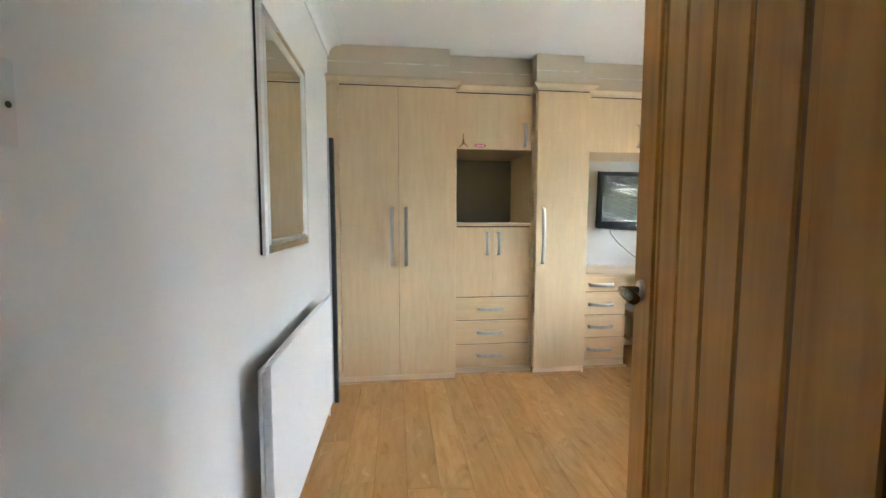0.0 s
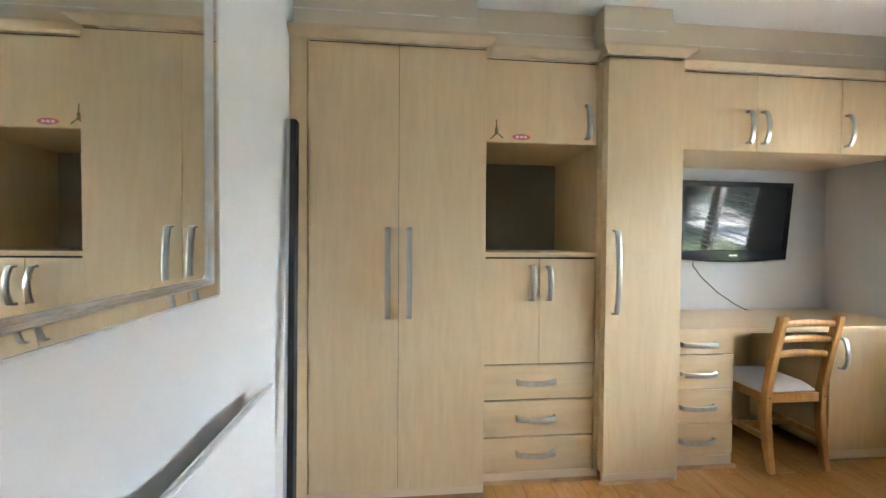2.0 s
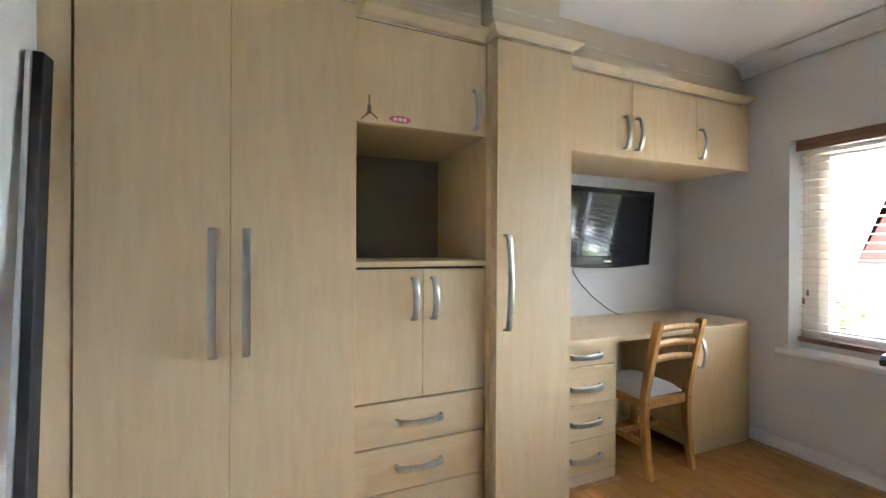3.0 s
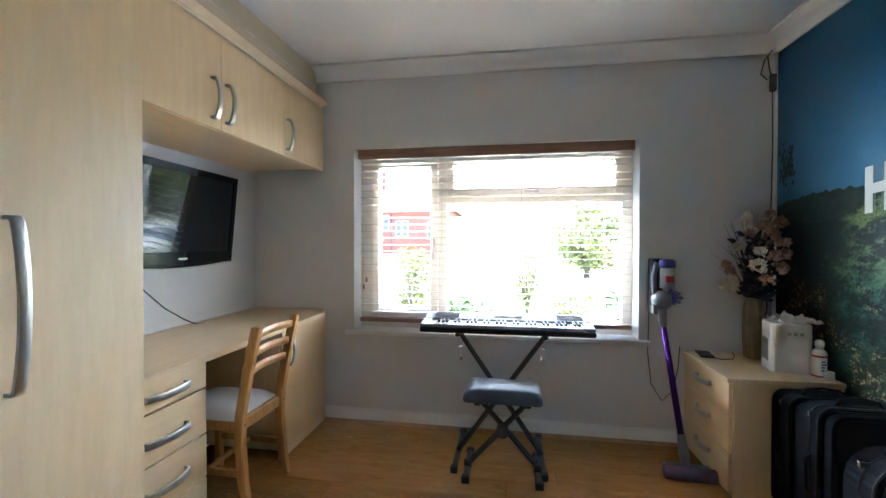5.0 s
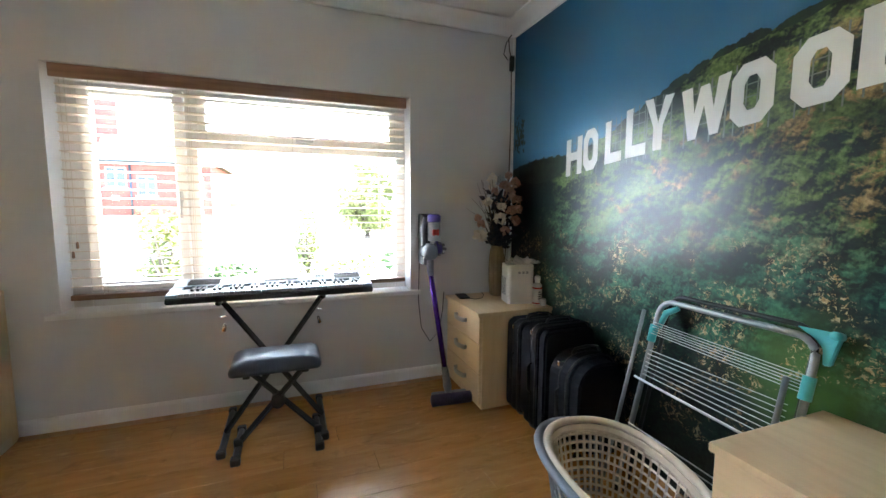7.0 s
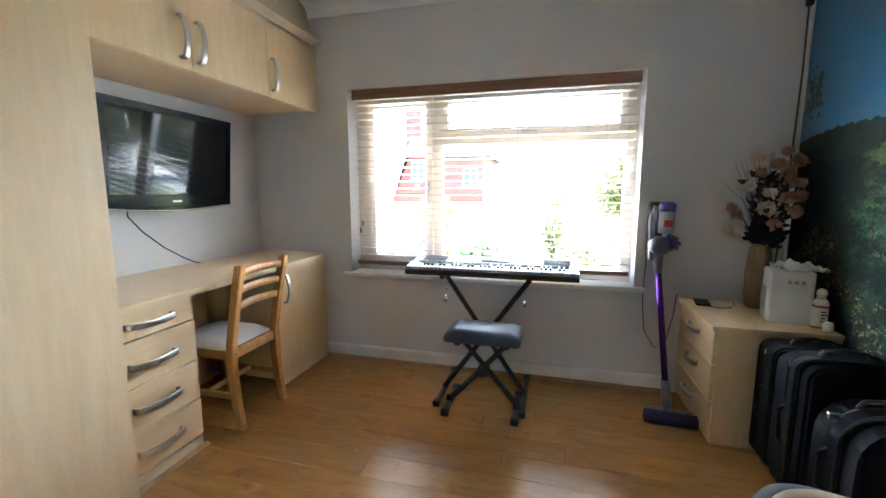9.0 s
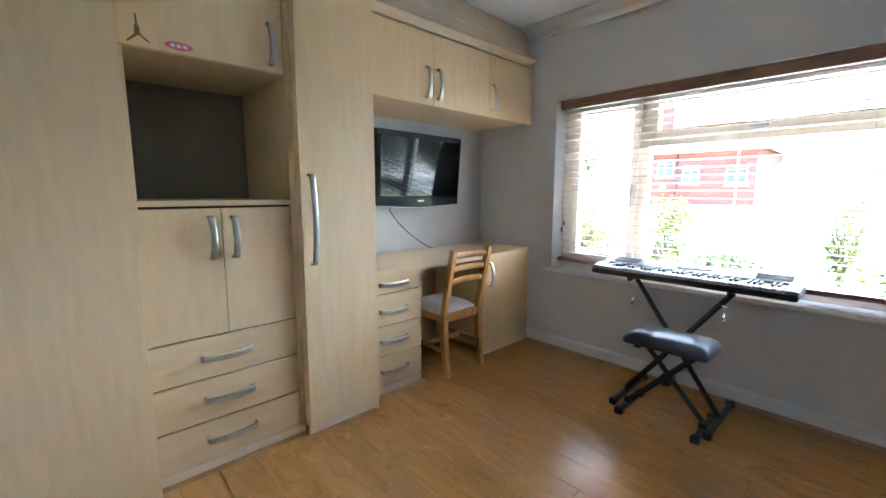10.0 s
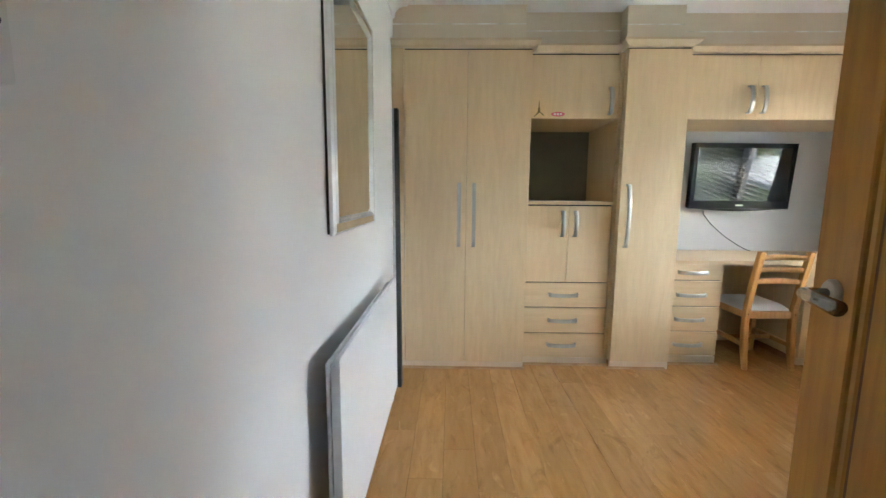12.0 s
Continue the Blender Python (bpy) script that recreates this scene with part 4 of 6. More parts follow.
def build_vacuum():
    v = thing("cordless_vacuum", (3.42, 1.58, FZ), "upright cordless stick vacuum with a purple tube on a wall dock", "vacuum cleaner")
    part("roller_head", turned(tube([(0, -0.125, 0), (0, -0.12, 0), (0, 0.12, 0), (0, 0.125, 0)], [0.022, 0.034, 0.034, 0.022], 16), pose(3.42, 1.572, FZ + 0.036, 0, 0, -5)), "blue_grey", v, "dark purple roller brush head")
    part("head_cover", turned(block((0.01, -0.11, 0.012), (0.07, 0.11, 0.058), 0.01, 2), pose(3.42, 1.572, FZ, 0, 0, -5)), "vac_grey", v)
    base, top = Vector((3.455, 1.585, 0.09)), Vector((3.70, 1.613, 0.76))
    part("neck", tube([(3.45, 1.582, 0.05), base, base + (top - base) * 0.16], [0.018, 0.026, 0.02], 12), "vac_grey", v)
    part("tube", tube([base + (top - base) * 0.15, top], 0.0165, 14), "purple", v, "metallic purple tube")
    part("collar", tube([top - Vector((0.01, 0, 0.03)), top + Vector((0.012, 0.001, 0.07))], [0.02, 0.028], 12), "vac_grey", v)
    part("motor_body", tube([(3.66, 1.613, 0.885), (3.68, 1.613, 0.885), (3.745, 1.614, 0.885), (3.765, 1.614, 0.885)], [0.035, 0.052, 0.052, 0.03], 18), "vac_grey", v)
    part("cyclone_ring", tube([(3.70, 1.575, 0.905), (3.70, 1.545, 0.905)], [0.05, 0.042], 16), "vac_blue", v)
    for i in range(8):
        a = i * math.tau / 8
        part("cyclone", tube([(3.665 + 0.012 * math.cos(a), 1.565 + 0.036 * math.cos(a), 0.905 + 0.036 * math.sin(a)), (3.70, 1.56 + 0.03 * math.cos(a), 0.905 + 0.03 * math.sin(a))], [0.009, 0.013], 8), "vac_grey", v)
    part("dust_bin", tube([(3.71, 1.585, 0.955), (3.71, 1.585, 1.075)], 0.04, 18), "grille", v, "translucent grey dust bin")
    part("red_catch", block((3.668, 1.563, 0.99), (3.682, 1.607, 1.03), 0.004), "red", v)
    part("filter_cap", tube([(3.71, 1.585, 1.075), (3.71, 1.585, 1.115), (3.71, 1.585, 1.125)], [0.043, 0.043, 0.03], 18), "vac_blue", v, "violet filter cap")
    part("grip", tube([(3.73, 1.637, 1.105), (3.73, 1.655, 1.02), (3.73, 1.65, 0.93), (3.73, 1.632, 0.86)], 0.015, 10), "vac_grey", v)
    part("battery", block((3.70, 1.625, 0.80), (3.765, 1.662, 0.86), 0.006), "vac_grey", v)
    part("wall_dock", block((3.765, 1.59, 0.80), (XR - 0.0005, 1.66, 1.125), 0.006), "black", v, "dark plastic wall dock")
    c = thing("charger_cable", (3.80, 1.6, 0.5), "thin dark charger cable hanging on the wall", "cable")
    part("lead", tube([(3.805, 1.655, 0.80), (3.808, 1.66, 0.55), (3.806, 1.64, 0.36), (3.80, 1.58, 0.26), (3.79, 1.52, 0.33), (3.785, 1.495, 0.48), (3.79, 1.485, 0.60)], 0.003, 6), "black", c)


build_keyboard()
build_stool()
build_vacuum()

# ---------------------------------------------------------------- chests, cases, airer and basket along the mural wall
def chest(x0, x1, y1):
    c = thing("bedside_chest", ((x0 + x1) / 2, y1, FZ), "three-drawer maple laminate bedside chest with nickel bow handles", "drawers", "matching bedside chests")
    y0 = YM + 0.006
    part("body", block((x0 + 0.008, y0, FZ), (x1 - 0.008, y1 - 0.03, 0.546), 0.002), "maple", c)
    part("top", block((x0, y0, 0.546), (x1, y1, 0.57), 0.005, 2), "maple_h", c)
    for z0, z1 in ((0.385, 0.542), (0.205, 0.382), (0.022, 0.202)):
        d = part("drawer", block((x0 + 0.010, y1 - 0.0295, z0), (x1 - 0.010, y1 - 0.0115, z1), 0.002), "maple_h", c)
        h = bow_handle(d, 0, 0, 0, 0.15, False, 0.0125, 0.032)
        h.data.transform(pose((x0 + x1) / 2, y1 - 0.0115, (z0 + z1) / 2 + 0.02, 0, 0, 180))
    return c


chest(3.288, 3.812, 1.465)
chest(1.475, 1.936, 1.452)


def suitcase(x0, x1, y1, z1, r, label):
    """An upright soft case, its broad face towards the door."""
    s = thing("suitcase", ((x0 + x1) / 2, y1, FZ), label, "suitcase", "black suitcases")
    y0 = YM + 0.008
    zb = FZ + 0.02
    cy, cz, hy, hz = (y0 + y1) / 2, (zb + z1) / 2, (y1 - y0) / 2, (z1 - zb) / 2
    def shell(a, b, ins):
        return prism(rounded(cy, cz, hy - ins, hz - ins, r, 6), 0, a, b, 0.012)
    w = x1 - x0
    part("shell", shell(x0 + 0.35 * w, x1, 0.0), "canvas", s)
    part("front_pocket", shell(x0, x0 + 0.36 * w, 0.012), "canvas", s)
    ring = [(x0 + 0.36 * w, p, q) for p, q in rounded(cy, cz, hy + 0.001, hz + 0.001, r, 6)]
    part("piping", tube(ring, 0.005, 6, closed=True), "black", s, "black piping")
    zp = [(x0 + 0.62 * w, p, q) for p, q in rounded(cy, cz, hy + 0.0005, hz + 0.0005, r, 6)]
    part("zip", tube(zp, 0.003, 5, closed=True), "black_metal", s)
    part("carry_handle", tube([(x0 + 0.6 * w, cy - 0.08, z1 - 0.002), (x0 + 0.6 * w, cy - 0.065, z1 + 0.022), (x0 + 0.6 * w, cy, z1 + 0.03), (x0 + 0.6 * w, cy + 0.065, z1 + 0.022), (x0 + 0.6 * w, cy + 0.08, z1 - 0.002)], 0.011, 8, flat=0.5), "black", s)
    part("side_handle", tube([(x0 + 0.6 * w, y1 - 0.001, cz - 0.08), (x0 + 0.6 * w, y1 + 0.014, cz - 0.06), (x0 + 0.6 * w, y1 + 0.014, cz + 0.06), (x0 + 0.6 * w, y1 - 0.001, cz + 0.08)], 0.009, 8, flat=0.5), "black", s)
    part("zip_pull", block((x0 + 0.6 * w, y1 - 0.03, z1 - 0.052), (x0 + 0.66 * w, y1 + 0.004, z1 - 0.03), 0.002), "chrome", s, "small bright zip pull")
    for x in (x0 + 0.2 * w, x1 - 0.03):
        for y in (y0 + 0.05, y1 - 0.05):
            part("wheel", tube([(x - 0.01, y, FZ + 0.02), (x + 0.01, y, FZ + 0.02)], 0.02, 10), "black", s)


suitcase(3.068, 3.272, 1.290, 0.545, 0.05, "tall black fabric suitcase standing against the bedside chest")
suitcase(2.892, 3.062, 1.302, 0.572, 0.055, "black fabric suitcase with piping standing between two others")
suitcase(2.664, 2.884, 1.272, 0.475, 0.12, "smaller black suitcase with a rounded top and carry handle")


def build_airer():
    a = thing("clothes_airer", (2.2, 1.1, FZ), "folded grey metal clothes airer with turquoise joints leaning on the wall", "clothes airer")
    # local plane: x along the wall, s up the lean
    def at(x, s, off=0.0):
        lean = radians(76)
        return (x, 1.205 - s * math.cos(lean) + off * math.sin(lean), FZ + 0.012 + s * math.sin(lean) + off * math.cos(lean))
    xl, xr, top = 2.485, 1.940, 0.812
    def arch(x0, x1, t, off, r=0.06):
        pts = [at(x0, 0.0, off)]
        for i in range(7):
            q = radians(90 * i / 6)
            pts.append(at(x0 - r + r * math.cos(q), t - r + r * math.sin(q), off))
        for i in range(7):
            q = radians(90 + 90 * i / 6)
            pts.append(at(x1 + r + r * math.cos(q), t - r + r * math.sin(q), off))
        pts.append(at(x1, 0.0, off))
        return pts
    part("outer_frame", tube(arch(xl, xr, top, 0.0), 0.011, 10), "grey_tube", a, "grey tubular steel frame")
    part("rear_frame", tube(arch(xl - 0.02, xr + 0.02, top + 0.03, -0.03), 0.009, 10), "black", a, "dark rear tube")
    part("inner_leg", tube([at(xl + 0.05, 0.02, 0.025), at(xl + 0.05, 0.755, 0.025)], 0.008, 8), "grey_tube", a)
    part("inner_leg", tube([at(xr + 0.045, 0.02, 0.025), at(xr + 0.045, 0.68, 0.025)], 0.009, 8), "grey_tube", a)
    for k in range(6):
        part("rail_wire", tube([at(xl - 0.005, 0.715 - k * 0.009, 0.012 + 0.004 * (k % 3)), at(xr + 0.01, 0.70 - k * 0.010, 0.012 + 0.004 * (k % 3))], 0.0017, 5), "wire", a)
    for k in range(7):
        part("rail_wire", tube([at(xl - 0.01, 0.60 - k * 0.017, 0.015), at(xr + 0.03, 0.60 - k * 0.019, 0.015)], 0.0017, 5), "wire", a)
    part("cross_bar", tube([at(xl + 0.02, 0.475, 0.022), at(xr, 0.455, 0.022)], 0.005, 8), "wire", a)
    for k in range(4):
        part("rail_wire", tube([at(xl, 0.285 - k * 0.022, 0.018), at(xr, 0.275 - k * 0.022, 0.018)], 0.0025, 5), "wire", a)
    for x, s0 in ((xl, 0.67), (xr, 0.665)):
        part("joint", tube([at(x, s0 - 0.035, 0.004), at(x, s0 + 0.035, 0.004)], 0.017, 10), "turquoise", a, "turquoise plastic joint")
    part("corner_bracket", tube([at(xl - 0.02, 0.70, 0.0), at(xl - 0.035, 0.765, 0.0), at(xl - 0.085, 0.795, 0.0)], [0.010, 0.014, 0.010], 8), "turquoise", a, "turquoise plastic bracket")
    plate = bmesh.new()
    outline = [(xr + 0.070, 0.838), (xr - 0.028, 0.842), (xr - 0.042, 0.826), (xr - 0.032, 0.745), (xr - 0.014, 0.740), (xr - 0.004, 0.790), (xr + 0.018, 0.812)]
    rows = [[plate.verts.new(at(px, ps, off)) for px, ps in outline] for off in (-0.026, -0.010)]
    plate.faces.new(rows[0])
    plate.faces.new(rows[1][::-1])
    for k in range(len(outline)):
        plate.faces.new((rows[0][k], rows[0][(k + 1) % len(outline)], rows[1][(k + 1) % len(outline)], rows[1][k]))
    bmesh.ops.recalc_face_normals(plate, faces=plate.faces[:])
    bmesh.ops.bevel(plate, geom=plate.edges[:], offset=0.003, segments=2, affect="EDGES")
    part("corner_bracket", plate, "turquoise", a, "turquoise plastic bracket")
    part("hinge_pin", tube([at(xr - 0.030, 0.833, -0.035), at(xr - 0.030, 0.833, 0.0)], 0.013, 10), "turquoise", a)
    for x in (xl, xr):
        part("rubber_foot", tube([at(x, -0.012), at(x, 0.03)], 0.015, 8), "black", a)


def build_basket():
    cx, cy, ang = 2.243, 1.435, radians(-11)
    b = thing("laundry_basket", (cx, cy, FZ), "oval laundry basket of beige plastic lattice with grey outer side", "basket")
    H = 0.315
    def pt(t, z, grow=0.0):
        k = z / H
        ax, by = 0.245 + 0.055 * k + grow, 0.155 + 0.045 * k + grow
        c, q = math.cos(t), math.sin(t)
        e, f = ax * math.copysign(abs(c) ** 0.85, c), by * math.copysign(abs(q) ** 0.85, q)
        return Vector((cx + e * math.cos(ang) - f * math.sin(ang), cy + e * math.sin(ang) + f * math.cos(ang), FZ + z))
    N = 52
    bars = bmesh.new()
    for i in range(N):
        t = i * math.tau / N
        sweep(bars, [pt(t, 0.01), pt(t, 0.15), pt(t, 0.30)], 0.0062, 4)
    part("lattice", bars, "beige_plastic", b)
    for k in range(8):
        z = 0.035 + k * 0.0325
        part("band", tube([pt(i * math.tau / N, z) for i in range(N)], 0.0062, 4, closed=True), "beige_plastic", b)
    part("rim", tube([pt(i * math.tau / N, H, 0.006) for i in range(N)], 0.016, 8, flat=0.8, closed=True), "beige_plastic", b, "thick rolled beige rim")
    part("rim_skirt", tube([pt(i * math.tau / N, H - 0.03, 0.004) for i in range(N)], 0.012, 6, flat=1.6, closed=True), "beige_plastic", b)
    bm = bmesh.new()
    bm.faces.new([bm.verts.new(pt(i * math.tau / N, 0.012, -0.002)) for i in range(N)])
    low = [bm.verts.new(pt(i * math.tau / N, 0.0, -0.002)) for i in range(N)]
    up = list(bm.verts)[:N]
    for i in range(N):
        bm.faces.new((up[i], low[i], low[(i + 1) % N], up[(i + 1) % N]))
    bm.faces.new(low[::-1])
    part("base", bm, "beige_plastic", b)
    bm = bmesh.new()
    lo_t, hi_t, n = math.radians(-25), math.radians(150), 30
    for i in range(n):
        t = lo_t + (hi_t - lo_t) * i / (n - 1)
        sweep(bm, [pt(t, 0.03, 0.012), pt(t, 0.15, 0.012), pt(t, 0.28, 0.014)], 0.005, 4)
    for k in range(7):
        sweep(bm, [pt(lo_t + (hi_t - lo_t) * i / 20, 0.04 + 0.038 * k, 0.012) for i in range(21)], 0.005, 4)
    part("outer_lattice", bm, "grey_plastic", b, "blue-grey outer lattice")
    part("grip", tube([pt(lo_t + (hi_t - lo_t) * i / 20, H - 0.02 + 0.022 * math.sin(math.pi * i / 20), 0.014 + 0.022 * math.sin(math.pi * i / 20)) for i in range(21)], 0.017, 8, flat=0.8), "grey_plastic", b, "blue-grey hip grip")


build_airer()
build_basket()

# ---------------------------------------------------------------- things on the chest by the window
def build_vase():
    v = thing("flower_vase", (3.70, 1.135, 0.57), "tall bronze ribbed vase with dried and silk flowers", "vase")
    part("vase_body", turned(lathe([(0.038, 0), (0.043, 0.01), (0.049, 0.08), (0.052, 0.18), (0.048, 0.27), (0.040, 0.325), (0.042, 0.34), (0.037, 0.342), (0.033, 0.31)], 28), Matrix.Translation((3.70, 1.135, 0.5705))), "bronze", v, "bronze ribbed body")
    for i in range(14):
        a = i * math.tau / 14
        part("rib", tube([(3.70 + r * math.cos(a), 1.135 + r * math.sin(a), 0.5705 + z) for r, z in ((0.042, 0.01), (0.049, 0.08), (0.052, 0.18), (0.048, 0.27), (0.041, 0.32))], 0.004, 5), "bronze", v)
    rng = random.Random(5)
    bm = bmesh.new()
    for i in range(40):
        a, spread = rng.uniform(0, math.tau), rng.uniform(0.03, 0.15)
        h = rng.uniform(0.28, 0.50)
        dx, dy = math.cos(a) * spread, math.sin(a) * spread
        x1, y1 = min(3.70 + dx, 3.79), max(1.135 + dy, 1.0)
        sweep(bm, [(3.70, 1.135, 0.88), ((3.70 + x1) / 2, (1.135 + y1) / 2, 0.90 + h * 0.55), (x1, y1, 0.90 + h)], [0.0022, 0.0018, 0.0008], 4)
    for dy, dz in ((0.20, 0.18), (0.24, 0.26), (0.17, 0.10), (0.21, 0.33), (0.14, 0.42)):
        sweep(bm, [(3.70, 1.14, 0.88), (3.68, 1.14 + dy * 0.5, 0.94 + dz * 0.6), (3.66, 1.14 + dy, 0.90 + dz)], [0.002, 0.0016, 0.0006], 4)
    part("dry_stem_spray", bm, "twig", v, "dark dry twigs")
    bm = bmesh.new()
    for i in range(330):
        low = i % 2
        a, r = rng.uniform(0, math.tau), rng.uniform(0.01, 0.06 if low else 0.085)
        p = Vector((3.69 + math.cos(a) * r, 1.13 + math.sin(a) * r, rng.uniform(0.895, 1.04) if low else rng.uniform(0.95, 1.26)))
        d = Vector((rng.uniform(-1, 1), rng.uniform(-1, 1), rng.uniform(0, 1))).normalized() * rng.uniform(0.04, 0.075)
        s = d.cross(Vector((rng.uniform(-1, 1), rng.uniform(-1, 1), 0.3))).normalized() * 0.015
        bm.faces.new([bm.verts.new(q) for q in (p, p + d * 0.5 + s, p + d, p + d * 0.5 - s)])
    part("foliage", bm, "leaf_dark", v, "dark silk leaves")
    heads = [(3.66, 1.20, 1.355, 0.034, 0), (3.70, 1.17, 1.30, 0.03, 0), (3.62, 1.16, 1.095, 0.042, 0), (3.60, 1.31, 0.985, 0.045, 0), (3.65, 1.24, 1.20, 0.032, 0),
             (3.66, 1.03, 1.33, 0.042, 1), (3.64, 1.08, 1.26, 0.045, 1), (3.70, 1.12, 1.20, 0.045, 1), (3.60, 1.09, 1.15, 0.038, 1), (3.66, 1.02, 1.08, 0.04, 1), (3.62, 1.04, 1.22, 0.04, 1), (3.69, 1.26, 1.06, 0.034, 1), (3.72, 1.04, 1.28, 0.036, 1)]
    heads += [(3.63, 1.12, 1.31, 0.038, 1), (3.60, 1.13, 1.02, 0.034, 1), (3.67, 1.07, 1.38, 0.03, 1), (3.62, 1.20, 1.27, 0.032, 1), (3.58, 1.17, 1.17, 0.03, 0), (3.66, 1.30, 1.10, 0.026, 1), (3.63, 1.02, 1.16, 0.036, 1)]
    for hx, hy, hz, r, kind in heads:
        r *= 1.05 if kind else 1.2
        bm = bmesh.new()
        for k in range(26):
            d = Vector((rng.gauss(-0.4, 1), rng.gauss(0.2, 1), rng.gauss(0.4, 0.8))).normalized()
            s = d.cross(Vector((rng.uniform(-1, 1), rng.uniform(-1, 1), rng.uniform(-1, 1)))).normalized()
            c = Vector((hx, hy, hz))
            tip, w = c + d * r * rng.uniform(0.8, 1.15), s * r * rng.uniform(0.42, 0.62)
            up = d.cross(s).normalized() * r * 0.15
            q = [bm.verts.new(p) for p in (c + d * r * 0.1, c + d * r * 0.6 + w + up, tip, c + d * r * 0.6 - w + up)]
            bm.faces.new((q[0], q[1], q[2]))
            bm.faces.new((q[0], q[2], q[3]))
        part("flower_head", bm, "petal_pink" if kind else "petal_cream", v, "dusty pink silk flower" if kind else "cream silk flower")


def build_chest_items():
    f = thing("air_purifier", (3.50, 1.10, 0.57), "small white box-shaped air purifier with a grey front grille", "air purifier")
    body = turned(prism(rounded(0, 0, 0.075, 0.085, 0.02, 4), 2, 0.0, 0.245, 0.004), pose(3.485, 1.10, 0.5705, 0, 0, -12))
    part("housing", body, "white_plastic", f)
    bm = bmesh.new()
    for i in range(12):
        box(bm, (-0.035, 0.0855, 0.05 + i * 0.0095), (0.05, 0.089, 0.056 + i * 0.0095))
    part("grille", turned(bm, pose(3.485, 1.10, 0.5705, 0, 0, -12)), "grille", f, "grey slotted grille")
    bm = bmesh.new()
    for i in range(3):
        box(bm, (-0.078, -0.045 + i * 0.025, 0.19), (-0.0755, -0.03 + i * 0.025, 0.205))
    part("control_marks", turned(bm, pose(3.485, 1.10, 0.5705, 0, 0, -12)), "grille", f)
    c = thing("crumpled_cloth", (3.5, 1.09, 0.816), "crumpled pale cloth lying on the air purifier", "cloth")
    bm = bmesh.new()
    n = 14
    g = [[bm.verts.new((3.485 + (i / n - 0.5) * 0.15, 1.065 + (j / n - 0.5) * 0.17, 0.822 + max(0.0, 0.05 * noise.noise(Vector((i * 0.45, j * 0.45, 3.1))) + 0.018 - 0.05 * ((i / n - 0.5) ** 2 + (j / n - 0.5) ** 2)))) for j in range(n + 1)] for i in range(n + 1)]
    for i in range(n):
        for j in range(n):
            bm.faces.new((g[i][j], g[i + 1][j], g[i + 1][j + 1], g[i][j + 1])).smooth = True
    ob = part("cloth", bm, "tissue", c)
    md = ob.modifiers.new("thick", "SOLIDIFY")
    md.thickness = 0.004
    b = thing("spray_bottle", (3.385, 1.005, 0.57), "white plastic bottle with red bands and a domed cap", "bottle")
    at = Matrix.Translation((3.385, 1.015, 0.5705))
    part("bottle_body", turned(lathe([(0.026, 0), (0.029, 0.006), (0.029, 0.115), (0.022, 0.13), (0.014, 0.135)], 20), at), "white_plastic", b)
    part("base_band", turned(lathe([(0.0295, 0.004), (0.0297, 0.012), (0.0295, 0.012)], 20), at), "red", b, "red band")
    part("label_band", turned(lathe([(0.0295, 0.098), (0.0297, 0.108), (0.0295, 0.108)], 20), at), "red", b, "red band")
    bm = bmesh.new()
    for i in range(4):
        box(bm, (-0.0305, -0.012 + 0.006 * (i % 2), 0.035 + i * 0.014), (-0.0285, 0.010, 0.041 + i * 0.014))
    part("label_print", turned(bm, at), "black", b)
    part("cap", turned(lathe([(0.016, 0.135), (0.016, 0.15), (0.02, 0.155), (0.018, 0.172), (0.008, 0.18)], 16), at), "white_plastic", b)
    j = thing("small_pot", (3.335, 1.0, 0.57), "small round white pot beside the spray bottle", "pot")
    part("pot_body", turned(lathe([(0.014, 0), (0.019, 0.006), (0.020, 0.026), (0.017, 0.032)], 18), Matrix.Translation((3.335, 1.005, 0.5705))), "white_plastic", j)
    part("pot_lid", turned(lathe([(0.0185, 0.033), (0.0185, 0.040), (0.012, 0.043)], 18), Matrix.Translation((3.335, 1.005, 0.5705))), "white_plastic", j)
    p = thing("mobile_phone", (3.72, 1.37, 0.57), "black phone lying on the chest with a charging lead", "phone")
    part("phone_body", turned(prism(rounded(0, 0, 0.036, 0.07, 0.008, 3), 2, 0, 0.008, 0.001), pose(3.725, 1.375, 0.5705, 0, 0, 80)), "black_gloss", p)
    part("charging_lead", tube([(3.66, 1.37, 0.5745), (3.62, 1.33, 0.5735), (3.64, 1.27, 0.5735), (3.72, 1.22, 0.5735), (3.79, 1.20, 0.5735)], 0.0022, 6), "twig", p, "dark thin lead")


build_vase()
build_chest_items()


def build_corner_cable():
    c = thing("corner_cable", (3.80, 1.0, 2.15), "dark cable with an inline box hanging in the wall corner", "cable")
    part("lead", tube([(3.79, 1.005, 2.33), (3.785, 1.03, 2.30), (3.80, 1.015, 2.24), (3.808, 1.0, 2.20), (3.812, 0.99, 2.12), (3.812, 0.985, 1.8), (3.81, 0.99, 1.5), (3.805, 1.0, 1.2), (3.805, 1.01, 0.9), (3.805, 1.02, 0.59)], 0.004, 6), "twig", c)
    part("loop", tube([(3.79, 1.005, 2.33), (3.78, 1.05, 2.27), (3.795, 1.06, 2.20), (3.808, 1.02, 2.17)], 0.0035, 6), "black", c)
    part("inline_box", block((3.792, 0.975, 2.10), (3.818, 1.005, 2.20), 0.004), "black", c, "small black plastic box")


build_corner_cable()

